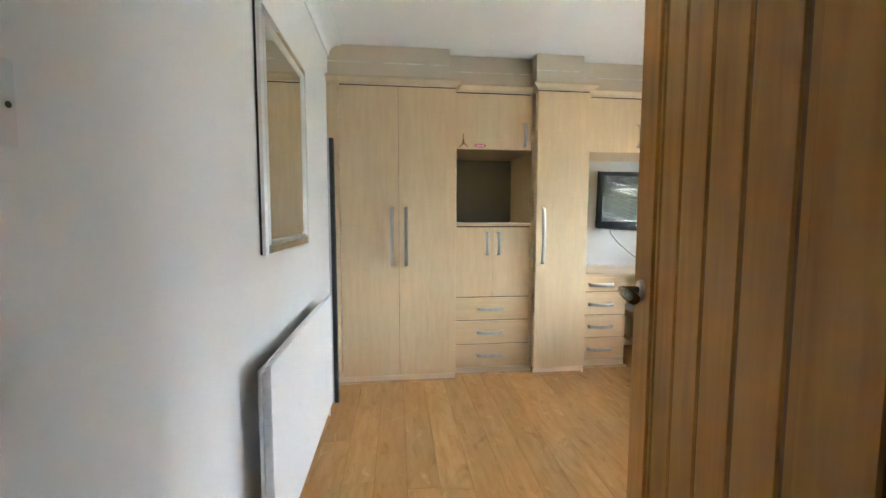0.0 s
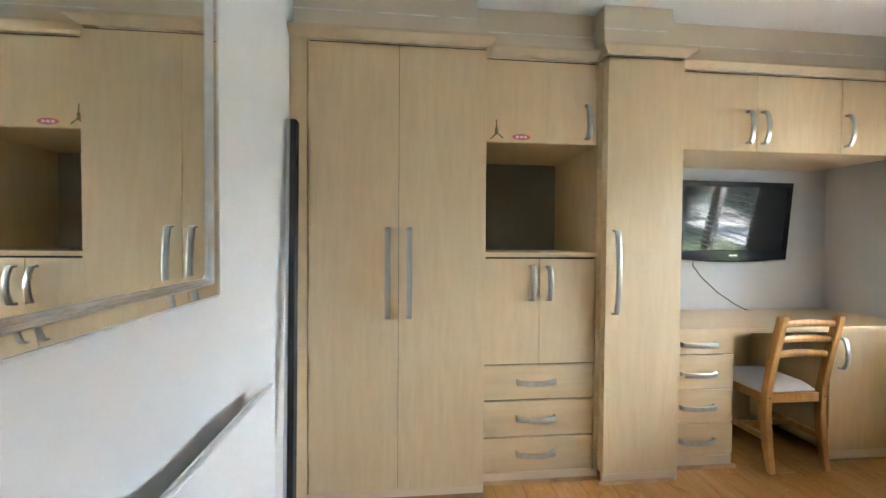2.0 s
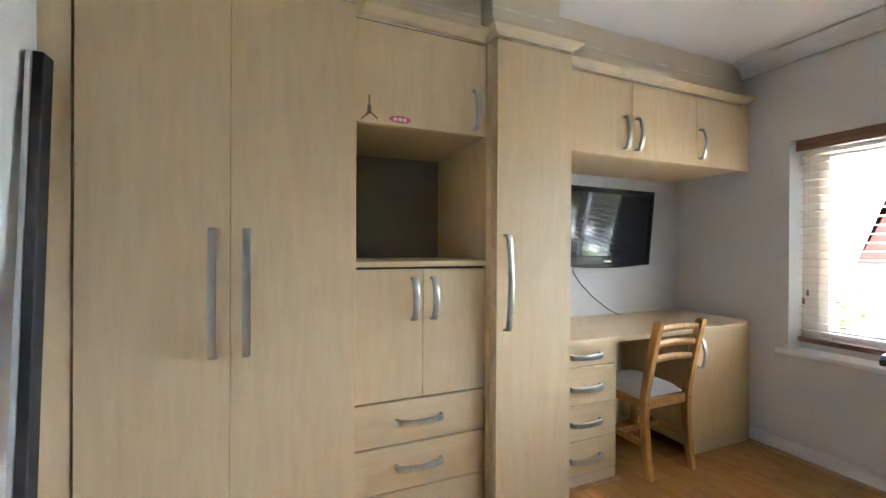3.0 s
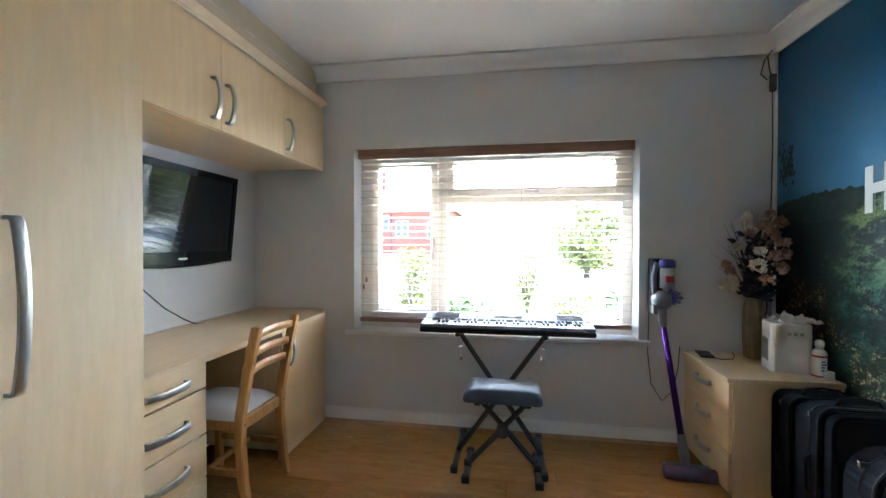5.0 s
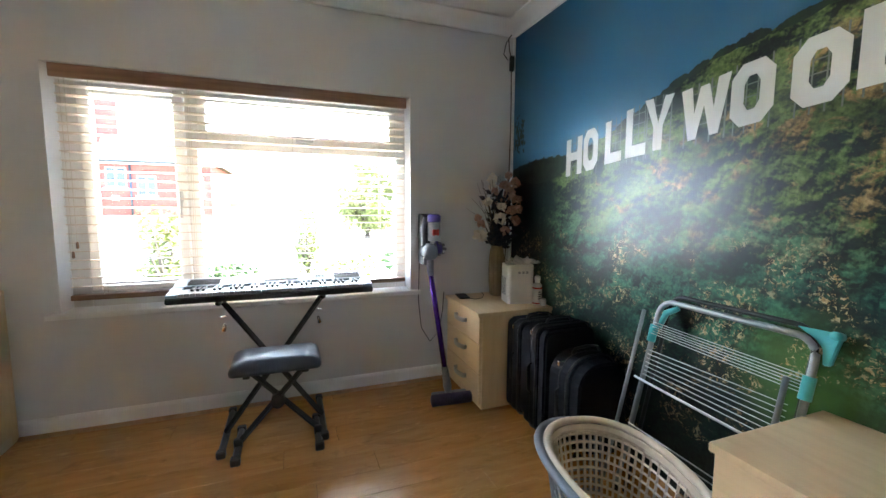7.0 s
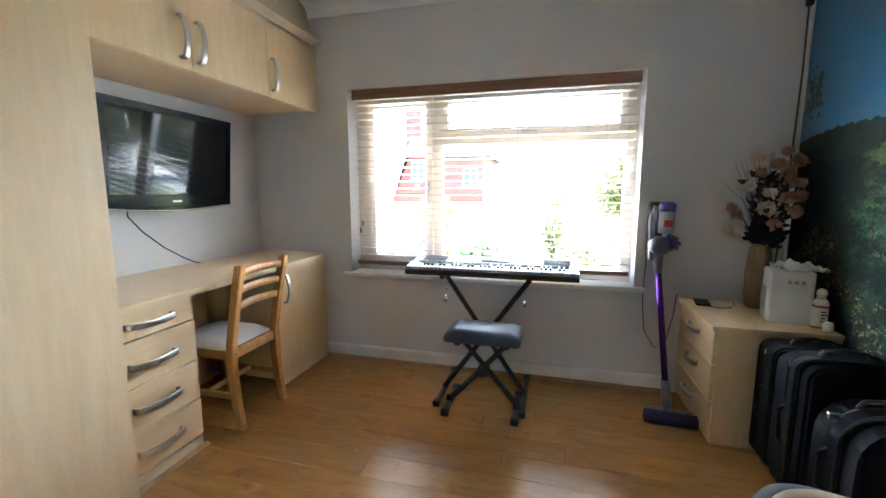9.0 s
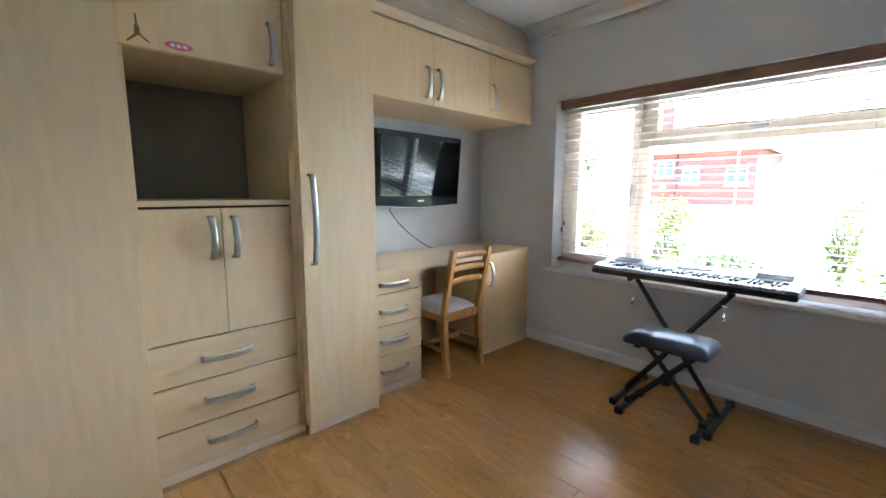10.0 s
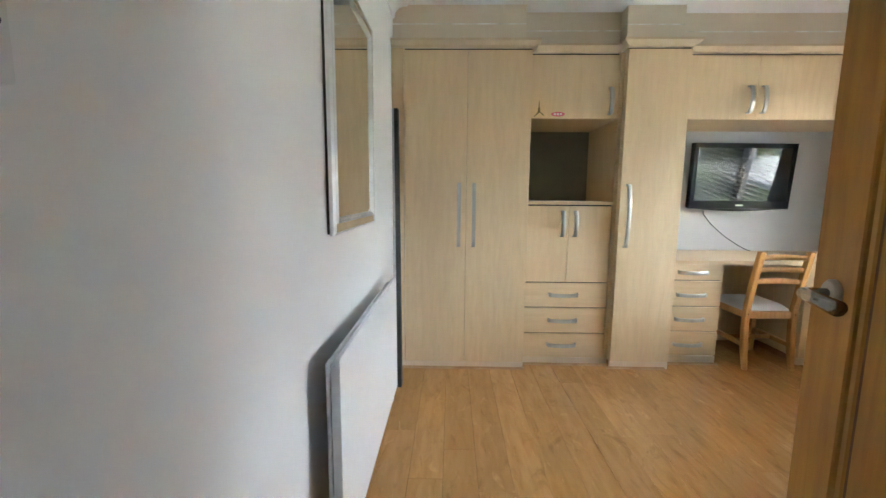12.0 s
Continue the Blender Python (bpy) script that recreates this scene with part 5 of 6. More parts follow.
# ---------------------------------------------------------------- photo mural
def mural_hill_material():
    """Printed photograph of scrub: clumps lit from above, ochre bushes, dark wood, blossom."""
    m = bpy.data.materials.new("printed_hillside")
    m.use_nodes = True
    nt = m.node_tree
    bs = nt.nodes["Principled BSDF"]
    bs.inputs["Roughness"].default_value, bs.inputs["Specular IOR Level"].default_value = 0.29, 0.45
    co = nt.nodes.new("ShaderNodeTexCoord")
    sp = nt.nodes.new("ShaderNodeSeparateXYZ")
    nt.links.new(co.outputs[3], sp.inputs[0])

    def sums(op, a, b):
        n = nt.nodes.new("ShaderNodeMath")
        n.operation = op
        for i, v in enumerate((a, b)):
            if isinstance(v, (int, float)):
                n.inputs[i].default_value = v
            else:
                nt.links.new(v, n.inputs[i])
        return n.outputs[0]

    def raised(scale, up, gain, detail=5, rough=0.6, stretch=(1, 1, 1.5), distort=0.5):
        """Pale upper and dark lower sides of clumps."""
        shift = nt.nodes.new("ShaderNodeCombineXYZ")
        shift.inputs[0].default_value, shift.inputs[2].default_value = up * 0.5, up
        a = noise_tex(nt, scale, stretch, detail, rough, distort=distort)
        b = noise_tex(nt, scale, stretch, detail, rough, offset=shift.outputs[0], distort=distort)
        return sums("MULTIPLY", sums("SUBTRACT", a, b), gain)

    relief = sums("ADD", raised(3.4, 0.075, 3.6, 5, 0.55, (1, 1, 1.15), 0.8), raised(11, 0.026, 2.6, 5, 0.6, (1, 1, 1.15)))
    relief = sums("ADD", relief, raised(40, 0.008, 1.8, 3, 0.6, (1, 1, 1)))
    lit = sharpen(nt, sums("ADD", relief, 0.5), 0.18, 0.86)
    broad = noise_tex(nt, 2.2, (1, 1, 1.9), 4, distort=0.9)
    mottle = noise_tex(nt, 8, (1, 1, 1.3), 5, 0.65, distort=0.6)
    leaf = sharpen(nt, noise_tex(nt, 60, detail=4, rough=0.7), 0.38, 0.64)
    # tones: green grass, ochre scrub, blue-green thicket further down
    green = ramp_mix(nt, leaf, (0.07, 0.12, 0.026), (0.20, 0.27, 0.085))
    scrub = ramp_mix(nt, leaf, (0.24, 0.15, 0.05), (0.54, 0.37, 0.16))
    ochre = sharpen(nt, sums("ADD", mottle, sums("MULTIPLY", sums("SUBTRACT", 2.35, sp.outputs[0]), 0.10)), 0.535, 0.60)
    below = sharpen(nt, sums("ADD", sp.outputs[2], sums("MULTIPLY", sp.outputs[0], 0.36)), 2.46, 2.36)
    tone = ramp_mix(nt, sums("MULTIPLY", ochre, below), green, scrub)
    teal = ramp_mix(nt, leaf, (0.018, 0.075, 0.050), (0.085, 0.22, 0.12))
    level = sums("ADD", sp.outputs[2], sums("MULTIPLY", broad, 0.55))
    tone = ramp_mix(nt, sharpen(nt, level, 1.50, 1.30), tone, teal)
    shade = ramp_mix(nt, leaf, (0.002, 0.007, 0.008), (0.010, 0.026, 0.018))
    c = ramp_mix(nt, lit, shade, tone)
    # dark gullies between the clumps
    c = ramp_mix(nt, sharpen(nt, broad, 0.47, 0.36), c, shade)
    # blossom, sparse and bright, over the lower slope
    fleck = sharpen(nt, noise_tex(nt, 48, (1, 1, 1), 4, 0.76, distort=1.1), 0.55, 0.585)
    zone = sharpen(nt, noise_tex(nt, 4.2, (1, 1, 1.2), 4, 0.6, distort=0.8), 0.50, 0.58)
    low = sharpen(nt, sp.outputs[2], 1.14, 0.98)
    petals = sums("MULTIPLY", sums("MULTIPLY", fleck, zone), low)
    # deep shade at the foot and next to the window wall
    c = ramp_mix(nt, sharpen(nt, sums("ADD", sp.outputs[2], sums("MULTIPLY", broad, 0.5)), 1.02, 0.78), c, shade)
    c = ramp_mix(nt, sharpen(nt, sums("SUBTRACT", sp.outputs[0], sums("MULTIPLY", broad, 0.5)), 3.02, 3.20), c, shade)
    # a soft green lawn patch low down
    patch = nt.nodes.new("ShaderNodeVectorMath")
    patch.operation = "DISTANCE"
    nt.links.new(co.outputs[3], patch.inputs[0])
    patch.inputs[1].default_value = (2.0, YM, 0.62)
    blur = sharpen(nt, sums("ADD", patch.outputs["Value"], sums("MULTIPLY", mottle, 0.16)), 0.33, 0.12)
    c = ramp_mix(nt, blur, c, (0.075, 0.155, 0.035))
    c = ramp_mix(nt, petals, c, ramp_mix(nt, leaf, (0.44, 0.27, 0.11), (0.72, 0.58, 0.36)))
    nt.links.new(c, bs.inputs["Base Color"])
    return m


def mural_sky_material():
    m = bpy.data.materials.new("printed_blue_sky")
    m.use_nodes = True
    nt = m.node_tree
    bs = nt.nodes["Principled BSDF"]
    bs.inputs["Roughness"].default_value = 0.30
    co = nt.nodes.new("ShaderNodeTexCoord")
    sp = nt.nodes.new("ShaderNodeSeparateXYZ")
    nt.links.new(co.outputs[3], sp.inputs[0])
    down = sharpen(nt, sp.outputs[2], 2.3, 1.45)
    c = ramp_mix(nt, down, (0.018, 0.105, 0.21), (0.085, 0.25, 0.40))
    c = ramp_mix(nt, noise_tex(nt, 1.5, detail=2), c, (0.028, 0.12, 0.22))
    nt.links.new(c, bs.inputs["Base Color"])
    return m


M["hill"] = mural_hill_material()
M["print_sky"] = mural_sky_material()
M["dark_trees"] = mat("printed_dark_trees", (0.006, 0.016, 0.012), 0.30, second=(0.018, 0.04, 0.02), scale=22)
M["strut"] = mat("printed_grey_struts", (0.20, 0.22, 0.19), 0.30, second=(0.12, 0.14, 0.11), scale=30)


def ridge(x):
    """Height of the printed skyline along the wall."""
    pts = [(1.30, 1.98), (1.70, 1.87), (1.99, 1.775), (2.14, 1.75), (2.34, 1.735), (2.50, 1.675), (2.67, 1.61), (2.85, 1.545), (3.0, 1.50), (3.2, 1.452), (3.45, 1.445), (3.82, 1.425)]
    for (a, p), (b, q) in zip(pts, pts[1:]):
        if a <= x <= b:
            return p + (q - p) * (x - a) / (b - a)
    return pts[-1][1]


def build_mural():
    m = thing("photo_mural", (2.5, YM, 1.2), "photo mural of a giant white hillside sign under blue sky", "mural")
    x0, x1, top = 1.345, XR - 0.004, CZ - 0.087
    part("sky_print", block((x0, YM + 0.0005, FZ), (x1, YM + 0.002, top)), "print_sky", m, "deep blue printed sky")
    n = 260
    bm = bmesh.new()
    up, low = [], []
    for i in range(n + 1):
        x = x0 + (x1 - x0) * i / n
        z = ridge(x) + 0.010 * noise.noise(Vector((x * 30, 0, 0))) + (0.012 * noise.noise(Vector((x * 12, 7, 0))))
        up.append(bm.verts.new((x, YM + 0.0028, z)))
        low.append(bm.verts.new((x, YM + 0.0028, FZ)))
    for i in range(n):
        bm.faces.new((low[i], low[i + 1], up[i + 1], up[i]))
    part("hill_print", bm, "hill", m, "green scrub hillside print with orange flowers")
    # dark trees along the skyline and a clump by the corner
    def clump(x_a, x_b, height, seed, sink=0.03):
        bm = bmesh.new()
        k = 60
        a, b = [], []
        for i in range(k + 1):
            x = x_a + (x_b - x_a) * i / k
            e = math.sin(math.pi * i / k) ** 0.5
            a.append(bm.verts.new((x, YM + 0.0034, ridge(x) - sink * e)))
            b.append(bm.verts.new((x, YM + 0.0034, ridge(x) + e * height * (0.75 + 0.45 * noise.noise(Vector((x * 26, seed, 0))) + 0.25 * noise.noise(Vector((x * 80, seed, 2)))))))
        for i in range(k):
            bm.faces.new((a[i], a[i + 1], b[i + 1], b[i]))
        part("treeline", bm, "dark_trees", m, "dark printed trees")
    for xa, xb, hh, seed in ((1.72, 1.84, 0.020, 2), (1.93, 2.03, 0.030, 3), (2.01, 2.16, 0.022, 5), (2.17, 2.29, 0.030, 1), (2.27, 2.37, 0.018, 6), (2.38, 2.47, 0.024, 7), (2.46, 2.60, 0.034, 4), (2.58, 2.70, 0.026, 8), (2.68, 2.84, 0.020, 10)):
        clump(xa, xb, hh, seed, 0.016)
    clump(3.15, 3.80, 0.04, 9, 0.12)
    bm = bmesh.new()
    rng = random.Random(8)
    for k in range(90):
        px, pz = 3.725 + rng.gauss(0, 0.030), 1.65 + rng.gauss(0, 0.055)
        w, a = rng.uniform(0.010, 0.022), rng.uniform(-0.6, 0.6)
        px = min(px, 3.785)
        bm.faces.new([bm.verts.new((px + w * u * math.cos(a) - w * v * math.sin(a), YM + 0.0034 + 0.000004 * k, pz + w * u * math.sin(a) + w * v * math.cos(a))) for u, v in ((-0.5, 0), (0, -1.0), (0.5, 0), (0, 0.8))])
    part("hanging_branch", bm, "dark_trees", m, "dark printed branch")

    def letter(ch, xa, xb, za, zb, lift_a, lift_b):
        """Block capital; xa is its near-window side, lifts slope its foot and head."""
        def P(u, v):
            f = za + (lift_a - 0.0) * u
            h = zb + (lift_b - 0.0) * u
            return (xa + (xb - xa) * u, YM + 0.0048, f + (h - f) * v)
        shapes = {
            "H": [[(0, 0), (0.3, 0), (0.3, 1), (0, 1)], [(0.7, 0), (1, 0), (1, 1), (0.7, 1)], [(0.3, 0.4), (0.7, 0.4), (0.7, 0.62), (0.3, 0.62)]],
            "L": [[(0, 0), (0.34, 0), (0.34, 1), (0, 1)], [(0.34, 0), (1, 0), (1, 0.24), (0.34, 0.24)]],
            "Y": [[(0.34, 0), (0.66, 0), (0.66, 0.45), (0.34, 0.45)], [(0.34, 0.45), (0.5, 0.45), (0.5, 0.52), (0.30, 1), (0, 1)], [(0.5, 0.45), (0.66, 0.45), (1, 1), (0.70, 1), (0.5, 0.52)]],
            "W": [[(0, 1), (0.19, 0), (0.36, 0), (0.24, 1)], [(0.19, 0), (0.36, 0), (0.59, 0.95), (0.41, 0.95)], [(0.41, 0.95), (0.59, 0.95), (0.81, 0), (0.64, 0)], [(0.64, 0), (0.81, 0), (1, 1), (0.76, 1)]],
        }
        if ch in "OD":
            if ch == "O":
                outer = [(0.25, 0), (0.75, 0), (1, 0.2), (1, 0.8), (0.75, 1), (0.25, 1), (0, 0.8), (0, 0.2)]
                inner = [(0.42, 0.24), (0.58, 0.24), (0.68, 0.36), (0.68, 0.66), (0.58, 0.78), (0.42, 0.78), (0.32, 0.66), (0.32, 0.36)]
            else:
                outer = [(0.0, 0), (0.75, 0), (1, 0.2), (1, 0.8), (0.75, 1), (0.0, 1)]
                inner = [(0.34, 0.22), (0.58, 0.22), (0.68, 0.34), (0.68, 0.68), (0.58, 0.80), (0.34, 0.80)]
            polys = [[outer[i], outer[(i + 1) % len(outer)], inner[(i + 1) % len(outer)], inner[i]] for i in range(len(outer))]
        else:
            polys = shapes[ch]
        bm = bmesh.new()
        for k, poly in enumerate(polys):
            bm.faces.new([bm.verts.new(Vector(P(u, v)) + Vector((0, 0.0005 * (k % 2 if ch == "W" else 0), 0))) for u, v in poly])
        part("sign_letter", bm, "soft_white", m, "printed white capital letter " + ch)
        bm = bmesh.new()
        for u in (0.1, 0.37, 0.63, 0.92):
            bm.faces.new([bm.verts.new(Vector(P(u + d, v)) - Vector((0, 0.0008, 0))) for d, v in ((-0.018, -0.12), (0.018, -0.12), (0.018, 1.03), (-0.018, 1.03))])
        for v in (0.25, 0.45, 0.65, 0.85):
            bm.faces.new([bm.verts.new(Vector(P(u, v + d)) - Vector((0, 0.0008, 0))) for u, d in ((0.08, -0.010), (0.94, -0.010), (0.94, 0.010), (0.08, 0.010))])
        tagged(part("scaffold", bm, "strut", m, "thin printed scaffold struts"), kind="stuff")

    for args in (("H", 3.208, 3.075, 1.345, 1.547, 0.012, 0.012), ("O", 3.065, 2.955, 1.362, 1.575, 0.010, 0.008), ("L", 2.905, 2.795, 1.385, 1.590, 0.010, 0.010), ("L", 2.772, 2.655, 1.400, 1.620, 0.008, 0.008),
                 ("Y", 2.668, 2.520, 1.415, 1.640, 0.006, -0.002), ("W", 2.487, 2.290, 1.430, 1.632, 0.022, 0.024), ("O", 2.288, 2.147, 1.450, 1.662, 0.015, 0.012),
                 ("O", 2.100, 1.955, 1.475, 1.680, 0.012, 0.012), ("D", 1.938, 1.78, 1.50, 1.712, 0.012, 0.012)):
        letter(*args)


build_mural()

# ---------------------------------------------------------------- outside
M["paving"] = mat("pale_concrete_paving", (0.64, 0.615, 0.57), 0.85, second=(0.57, 0.545, 0.505), scale=0.8, relief=0.3, relief_scale=20)
M["lawn"] = mat("lawn_grass", (0.07, 0.10, 0.025), 0.9, second=(0.10, 0.12, 0.04), scale=2, relief=0.5, relief_scale=40)
M["tarmac"] = mat("grey_tarmac", (0.07, 0.07, 0.07), 0.85, second=(0.09, 0.09, 0.088), scale=1.5, relief=0.3, relief_scale=60)
M["render"] = mat("cream_render", (0.40, 0.36, 0.31), 0.85, second=(0.34, 0.31, 0.27), scale=1.2)
M["tile"] = mat("weathered_roof_tile", (0.085, 0.062, 0.05), 0.85, second=(0.065, 0.048, 0.04), spec=0.05, scale=3, stretch=(1, 0.3, 1))
M["glazing"] = mat("dark_house_glazing", (0.05, 0.06, 0.07), 0.1)
M["leaf"] = mat("yellow_green_leaves", (0.10, 0.115, 0.016), 0.6, second=(0.14, 0.142, 0.03), scale=6)
M["leaf2"] = mat("mid_green_leaves", (0.035, 0.065, 0.012), 0.6, second=(0.055, 0.085, 0.018), scale=6)
M["bark"] = mat("brown_bark", (0.10, 0.075, 0.05), 0.9, second=(0.07, 0.05, 0.035), scale=12, relief=0.6, relief_scale=25)


M["brick"] = mat("red_brickwork", (0.25, 0.078, 0.060), 0.85, second=(0.21, 0.064, 0.05), scale=3, spec=0.1, fine=(0.17, 0.06, 0.05), fine_scale=14, relief=0.3, relief_scale=14)
GZ = -0.45
haze = bpy.data.materials.new("bright_hazy_sky")
haze.use_nodes = True
hn = haze.node_tree
hn.nodes.remove(hn.nodes["Principled BSDF"])
em = hn.nodes.new("ShaderNodeEmission")
em.inputs[0].default_value, em.inputs[1].default_value = (0.84, 0.93, 1.0, 1), 1.2
hn.links.new(em.outputs[0], hn.nodes["Material Output"].inputs[0])
M["haze"] = haze
structure("backdrop", block((130, -260, GZ - 2), (131, 270, 95)), "haze", "bright hazy sky beyond the houses")
structure("ground", block((4.13, -150, GZ - 0.2), (400, 160, GZ)), "lawn", "mown grass reaching far beyond the gardens")
# near part is out of view, added pale to bounce sunlight onto the ceiling
structure("pavement_drive", block((4.2, -14.0, GZ), (13.4, 18.0, GZ + 0.03)), "paving", "pale concrete drive and path, extended unseen to bounce light indoors")
structure("lawn", block((7.0, -14.0, GZ + 0.03), (9.2, 6.5, GZ + 0.045)), "lawn", "mown front lawn under the window")
structure("road", block((14.5, -90, GZ), (20.5, 110, GZ + 0.015)), "tarmac", "grey tarmac road")
for x in (14.35, 20.52):
    structure("kerb", block((x, -90, GZ), (x + 0.13, 110, GZ + 0.12), 0.01), "paving", "concrete kerb along the road")
structure("pavement_far", block((20.66, -90, GZ), (26.5, 110, GZ + 0.05)), "paving", "pale pavement and forecourt across the road")


def house_window(h, x, y0, y1, z0, z1, bars=2):
    w = part("window", block((x - 0.03, y0, z0), (x + 0.05, y1, z1), 0.005), "render", h, "white framed window")
    step = (y1 - y0) / bars
    for i in range(bars):
        part("pane", block((x - 0.045, y0 + i * step + 0.06, z0 + 0.07), (x - 0.02, y0 + (i + 1) * step - 0.06, z1 - 0.32)), "glazing", w)
        part("pane", block((x - 0.045, y0 + i * step + 0.06, z1 - 0.26), (x - 0.02, y0 + (i + 1) * step - 0.06, z1 - 0.07)), "glazing", w)
    part("sill", block((x - 0.12, y0 - 0.08, z0 - 0.08), (x + 0.02, y1 + 0.08, z0)), "render", w)


def build_brick_house():
    h = thing("brick_house", (30, 9, GZ), "red brick house with white windows and a brown tiled roof", "house")
    part("wall", prism([(6.9, GZ), (13.7, GZ), (13.7, 0.6), (12.35, 3.75), (6.9, 3.75)], 0, 30.0, 38.0), "brick", h, "red brick wall")
    bm = bmesh.new()
    pts = {"a": (29.6, 6.5, 3.7), "b": (29.6, 12.5, 3.7), "c": (38.4, 12.5, 3.7), "d": (38.4, 6.5, 3.7), "e": (33.5, 8.6, 6.2), "f": (33.5, 13.2, 6.2), "g": (29.97, 13.74, 0.55), "h": (38.03, 13.74, 0.55)}
    vs = {k: bm.verts.new(p) for k, p in pts.items()}
    for q in ("abfe", "dcfe", "ade", "bgf", "gfh", "fhc", "abcd"):
        bm.faces.new([vs[k] for k in q])
    roof = part("roof", bm, "tile", h, "brown tiled roof")
    md = roof.modifiers.new("thick", "SOLIDIFY")
    md.thickness = 0.04
    part("gutter", tube([(29.55, 6.5, 3.68), (29.55, 12.4, 3.68)], 0.06, 8), "glazing", h)
    part("chimney", block((32.4, 12.2, 4.5), (33.3, 13.5, 8.6), 0.02), "brick", roof, "red brick chimney stack")
    for y in (12.55, 13.15):
        part("chimney_pot", tube([(32.85, y, 8.6), (32.85, y, 9.1)], [0.16, 0.13], 10), "brick", roof)
    house_window(h, 30.0, 11.2, 12.2, 2.2, 3.35, 2)
    house_window(h, 30.0, 9.75, 10.7, 1.75, 2.9, 2)
    house_window(h, 30.0, 7.3, 8.35, 1.65, 2.85, 2)
    part("drainpipe", tube([(29.94, 11.0, GZ), (29.94, 11.0, 3.65)], 0.06, 8), "glazing", h, "dark drainpipe")
    part("vent_plate", block((29.95, 11.6, 1.45), (30.0, 11.95, 1.75), 0.02), "render", h)


def build_bungalow():
    h = thing("bungalow", (42, 3, GZ), "cream rendered bungalow with a low brown tiled roof", "house")
    part("wall", block((42, -4, GZ), (50, 8.5, 1.5)), "render", h, "cream rendered wall")
    bm = bmesh.new()
    pts = [(41.5, -4.5, 1.4), (41.5, 9.0, 1.4), (50.5, 9.0, 1.4), (50.5, -4.5, 1.4), (46, -1.5, 4.6), (46, 7.2, 4.6)]
    vs = [bm.verts.new(p) for p in pts]
    for q in ((0, 1, 5, 4), (2, 3, 4, 5), (1, 2, 5), (3, 0, 4), (0, 1, 2, 3)):
        bm.faces.new([vs[i] for i in q])
    part("roof", bm, "tile", h, "brown tiled roof")
    w = thing("front_wall", (24, 6, GZ), "low pale rendered garden wall across the road", "wall")
    part("wall_run", block((24.0, 4.0, GZ), (24.25, 15.0, 0.55), 0.01), "render", w)
    part("coping", block((23.96, 3.98, 0.55), (24.29, 15.02, 0.61), 0.01), "paving", w)


def bush(name, at, rx, ry, h, seed, material, label, trunk=0.0, leaves=1500, size=0.05):
    rng = random.Random(seed)
    b = thing(name, at, label, "tree" if trunk else "shrub")
    x0, y0, z0 = at
    bm = bmesh.new()
    tips = []
    for i in range(11):
        a, s = rng.uniform(0, math.tau), rng.uniform(0.25, 0.85)
        tip = Vector((x0 + math.cos(a) * rx * s, y0 + math.sin(a) * ry * s, z0 + trunk + h * rng.uniform(0.35, 0.95)))
        fork = Vector((x0, y0, z0 + trunk * rng.uniform(0.7, 1.0) + 0.02))
        sweep(bm, [(x0, y0, z0), fork, fork.lerp(tip, 0.5) + Vector((0, 0, 0.05)), tip], [0.05 * h + 0.01, 0.03 * h + 0.006, 0.012 * h + 0.003, 0.004], 6)
        tips.append(tip)
    part("trunk", bm, "bark", b)
    bm = bmesh.new()
    lumps = []
    for i in range(16):
        a, s = rng.uniform(0, math.tau), rng.uniform(0.1, 0.75)
        lumps.append((Vector((x0 + math.cos(a) * rx * s, y0 + math.sin(a) * ry * s, z0 + trunk + h * rng.uniform(0.15, 0.85))), rng.uniform(0.25, 0.5)))
    for i in range(leaves):
        c, r = rng.choice(lumps)
        d = Vector((rng.gauss(0, 1), rng.gauss(0, 1), rng.gauss(0, 1))).normalized() * rng.uniform(0.6, 1.1)
        p = c + Vector((d.x * rx * r, d.y * ry * r, d.z * h * r * 0.6))
        if p.z < z0 + 0.03:
            continue
        u = Vector((rng.gauss(0, 1), rng.gauss(0, 1), rng.gauss(0, 0.7))).normalized() * size * rng.uniform(0.6, 1.4)
        w = u.cross(Vector((rng.gauss(0, 1), rng.gauss(0, 1), rng.gauss(0, 1)))).normalized() * size * 0.5
        bm.faces.new([bm.verts.new(q) for q in (p - u, p + w, p + u, p - w)])
    part("crown", bm, material, b)


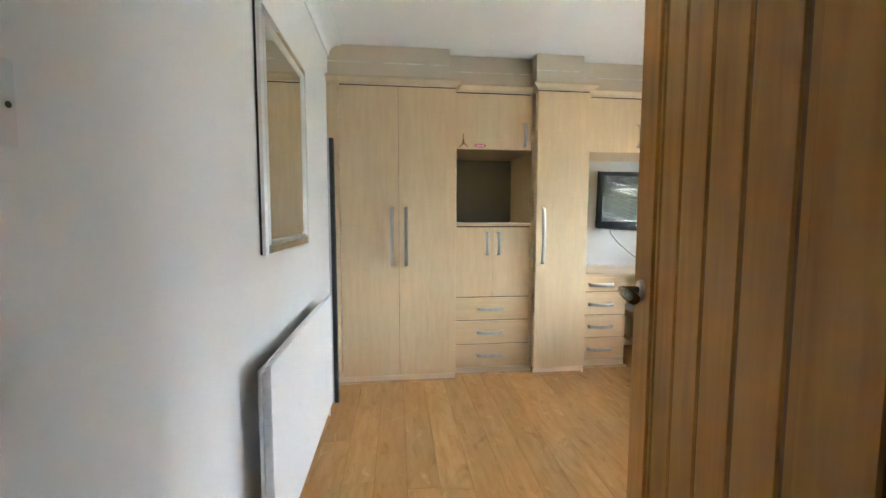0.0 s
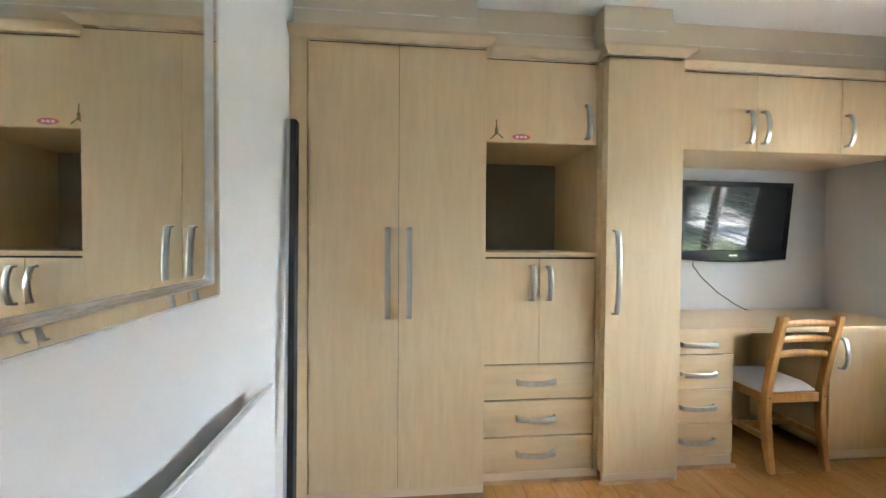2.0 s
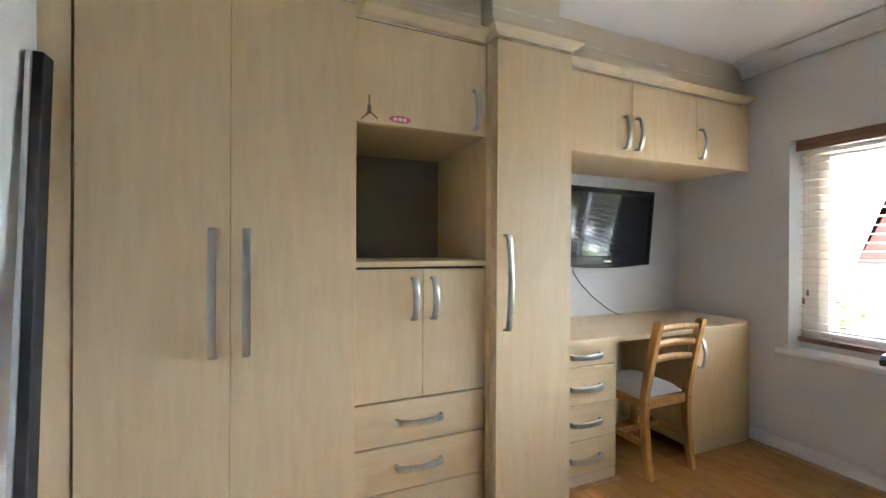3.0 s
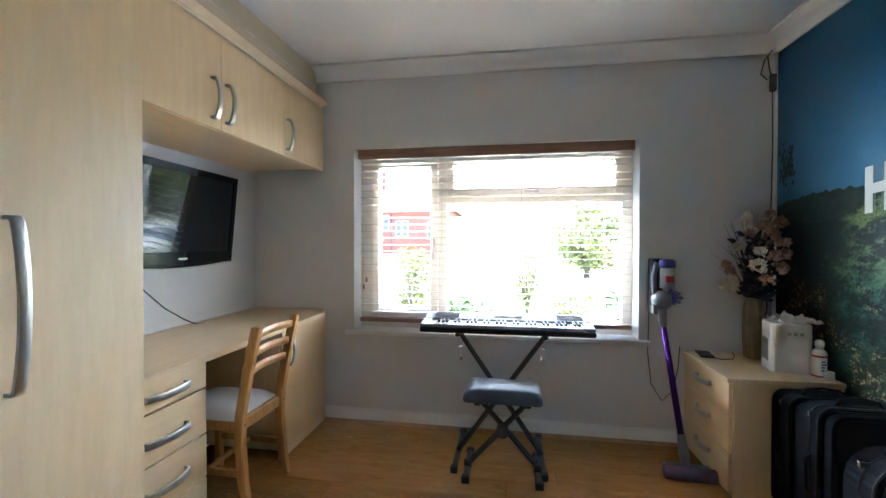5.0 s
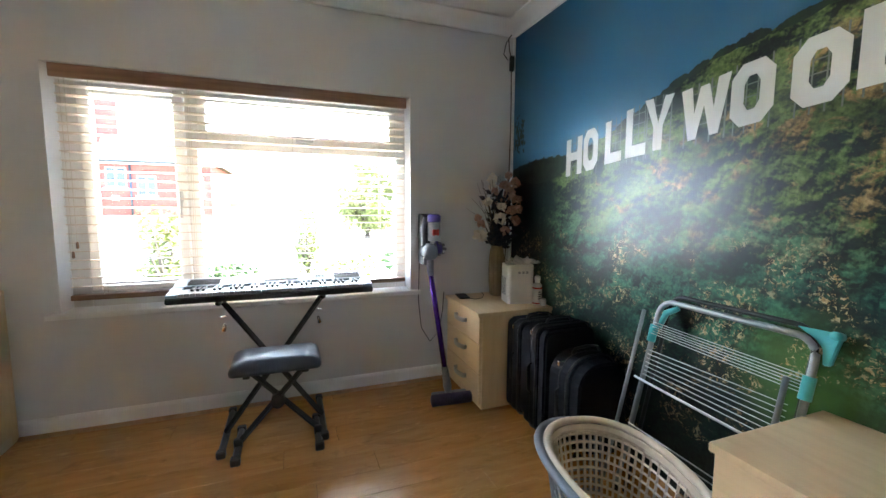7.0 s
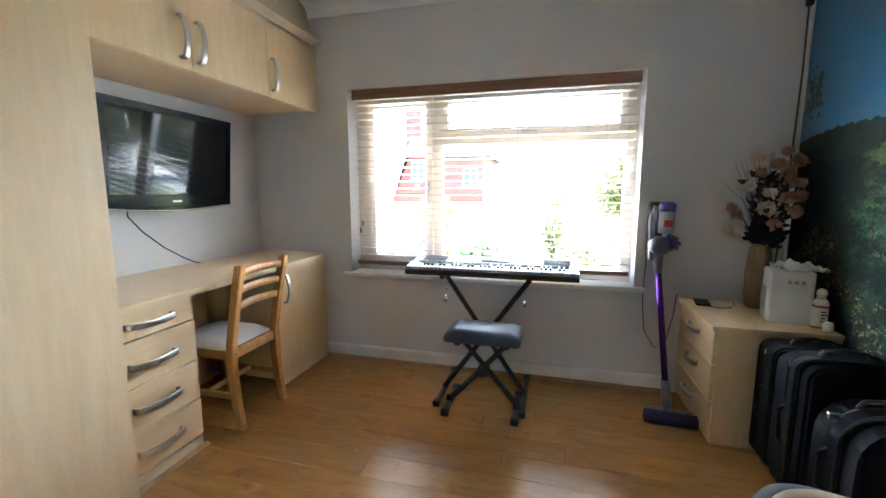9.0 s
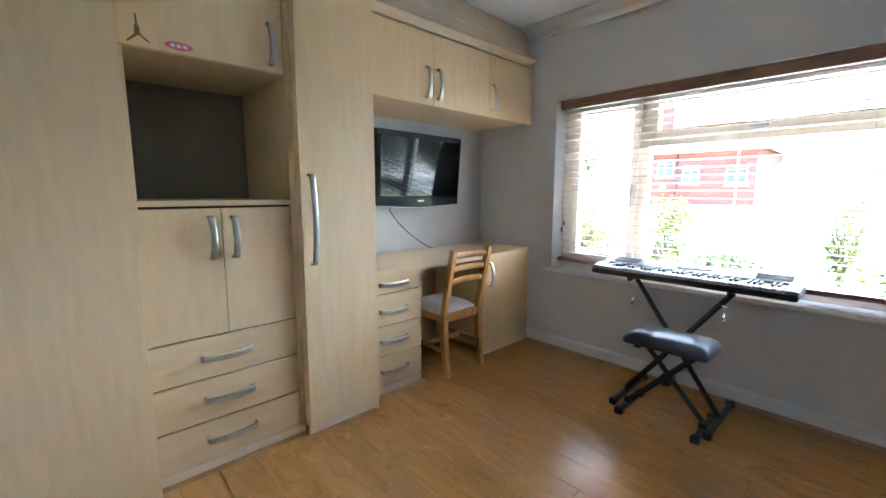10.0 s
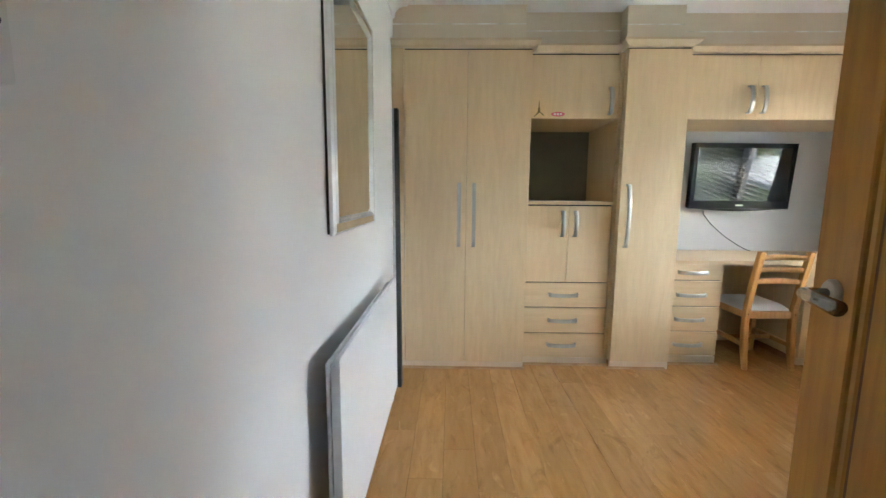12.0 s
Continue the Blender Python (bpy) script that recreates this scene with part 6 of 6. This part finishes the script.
build_brick_house()
build_bungalow()
bush("garden_shrub", (8.2, 4.15, GZ + 0.03), 0.55, 0.5, 1.35, 11, "leaf", "yellow-green garden shrub beside the drive", 0.15)
bush("garden_shrub", (8.4, 5.75, GZ + 0.03), 0.7, 0.8, 1.9, 12, "leaf", "tall yellow-green shrub near the house", 0.15, 2200)
bush("garden_shrub", (9.3, 2.15, GZ + 0.03), 0.4, 0.35, 1.25, 13, "leaf", "small thin shrub with open branches", 0.35, 500)
bush("garden_shrub", (7.6, 3.1, GZ + 0.03), 0.5, 0.7, 0.75, 14, "leaf2", "low green shrub under the window", 0.05, 1200)
bush("garden_shrub", (8.0, 1.6, GZ + 0.03), 0.5, 0.6, 0.7, 15, "leaf", "low bushy garden plant", 0.05, 1000)
bush("garden_shrub", (8.0, 0.6, GZ + 0.03), 0.5, 0.6, 0.85, 17, "leaf2", "low bushy green plant", 0.05, 1000)
bush("garden_tree", (21.5, -1.15, GZ), 1.95, 1.95, 3.7, 16, "leaf", "broad yellow-green garden tree across the road", 0.4, 6500, 0.10)
for i in range(5):
    bush("boundary_hedge", (5.6 + 1.9 * i, -3.6 + 0.25 * (i % 2), GZ + 0.03), 1.35, 0.75, 2.5, 30 + i, "leaf", "tall clipped green boundary hedge beside the drive", 0.05, 3000, 0.085)
bush("garden_tree", (27.0, 16.5, GZ), 2.5, 2.5, 4.5, 18, "leaf2", "large green tree beside the brick house", 1.0, 3200, 0.14)

# ---------------------------------------------------------------- floor planks
PW, PL = 0.149, 1.285
plank = bpy.data.meshes.new("plank")
bm = block((0, 0, -0.008), (PW - 0.0008, PL - 0.0010, 0.0), 0.0010)
bm.to_mesh(plank)
bm.free()
plank.materials.append(M["floor"])
rng = random.Random(3)
x = 0.431
for k in range(2):
    lo, hi = (YM - 0.32, 2.1) if k == 0 else (2.1, YB - 0.002)
    o = new("plank", plank)
    o.parent = floor
    o.location, o.scale = (XL + 0.001, lo, FZ), ((x - XL - 0.001) / PW, (hi - lo) / PL, 1)
while x < XR - 0.01:
    width = min(1.0, (XR - x - 0.001) / PW)
    y = YM - 0.30 - rng.uniform(0.1, PL)
    while y < YB:
        lo, hi = max(y, YM - 0.32), min(y + PL, YB - 0.002)
        if hi - lo > 0.03:
            o = new("plank", plank)
            o.parent = floor
            o.location, o.scale = (x, lo, FZ), (width, (hi - lo) / PL, 1)
        y += PL
    x += PW
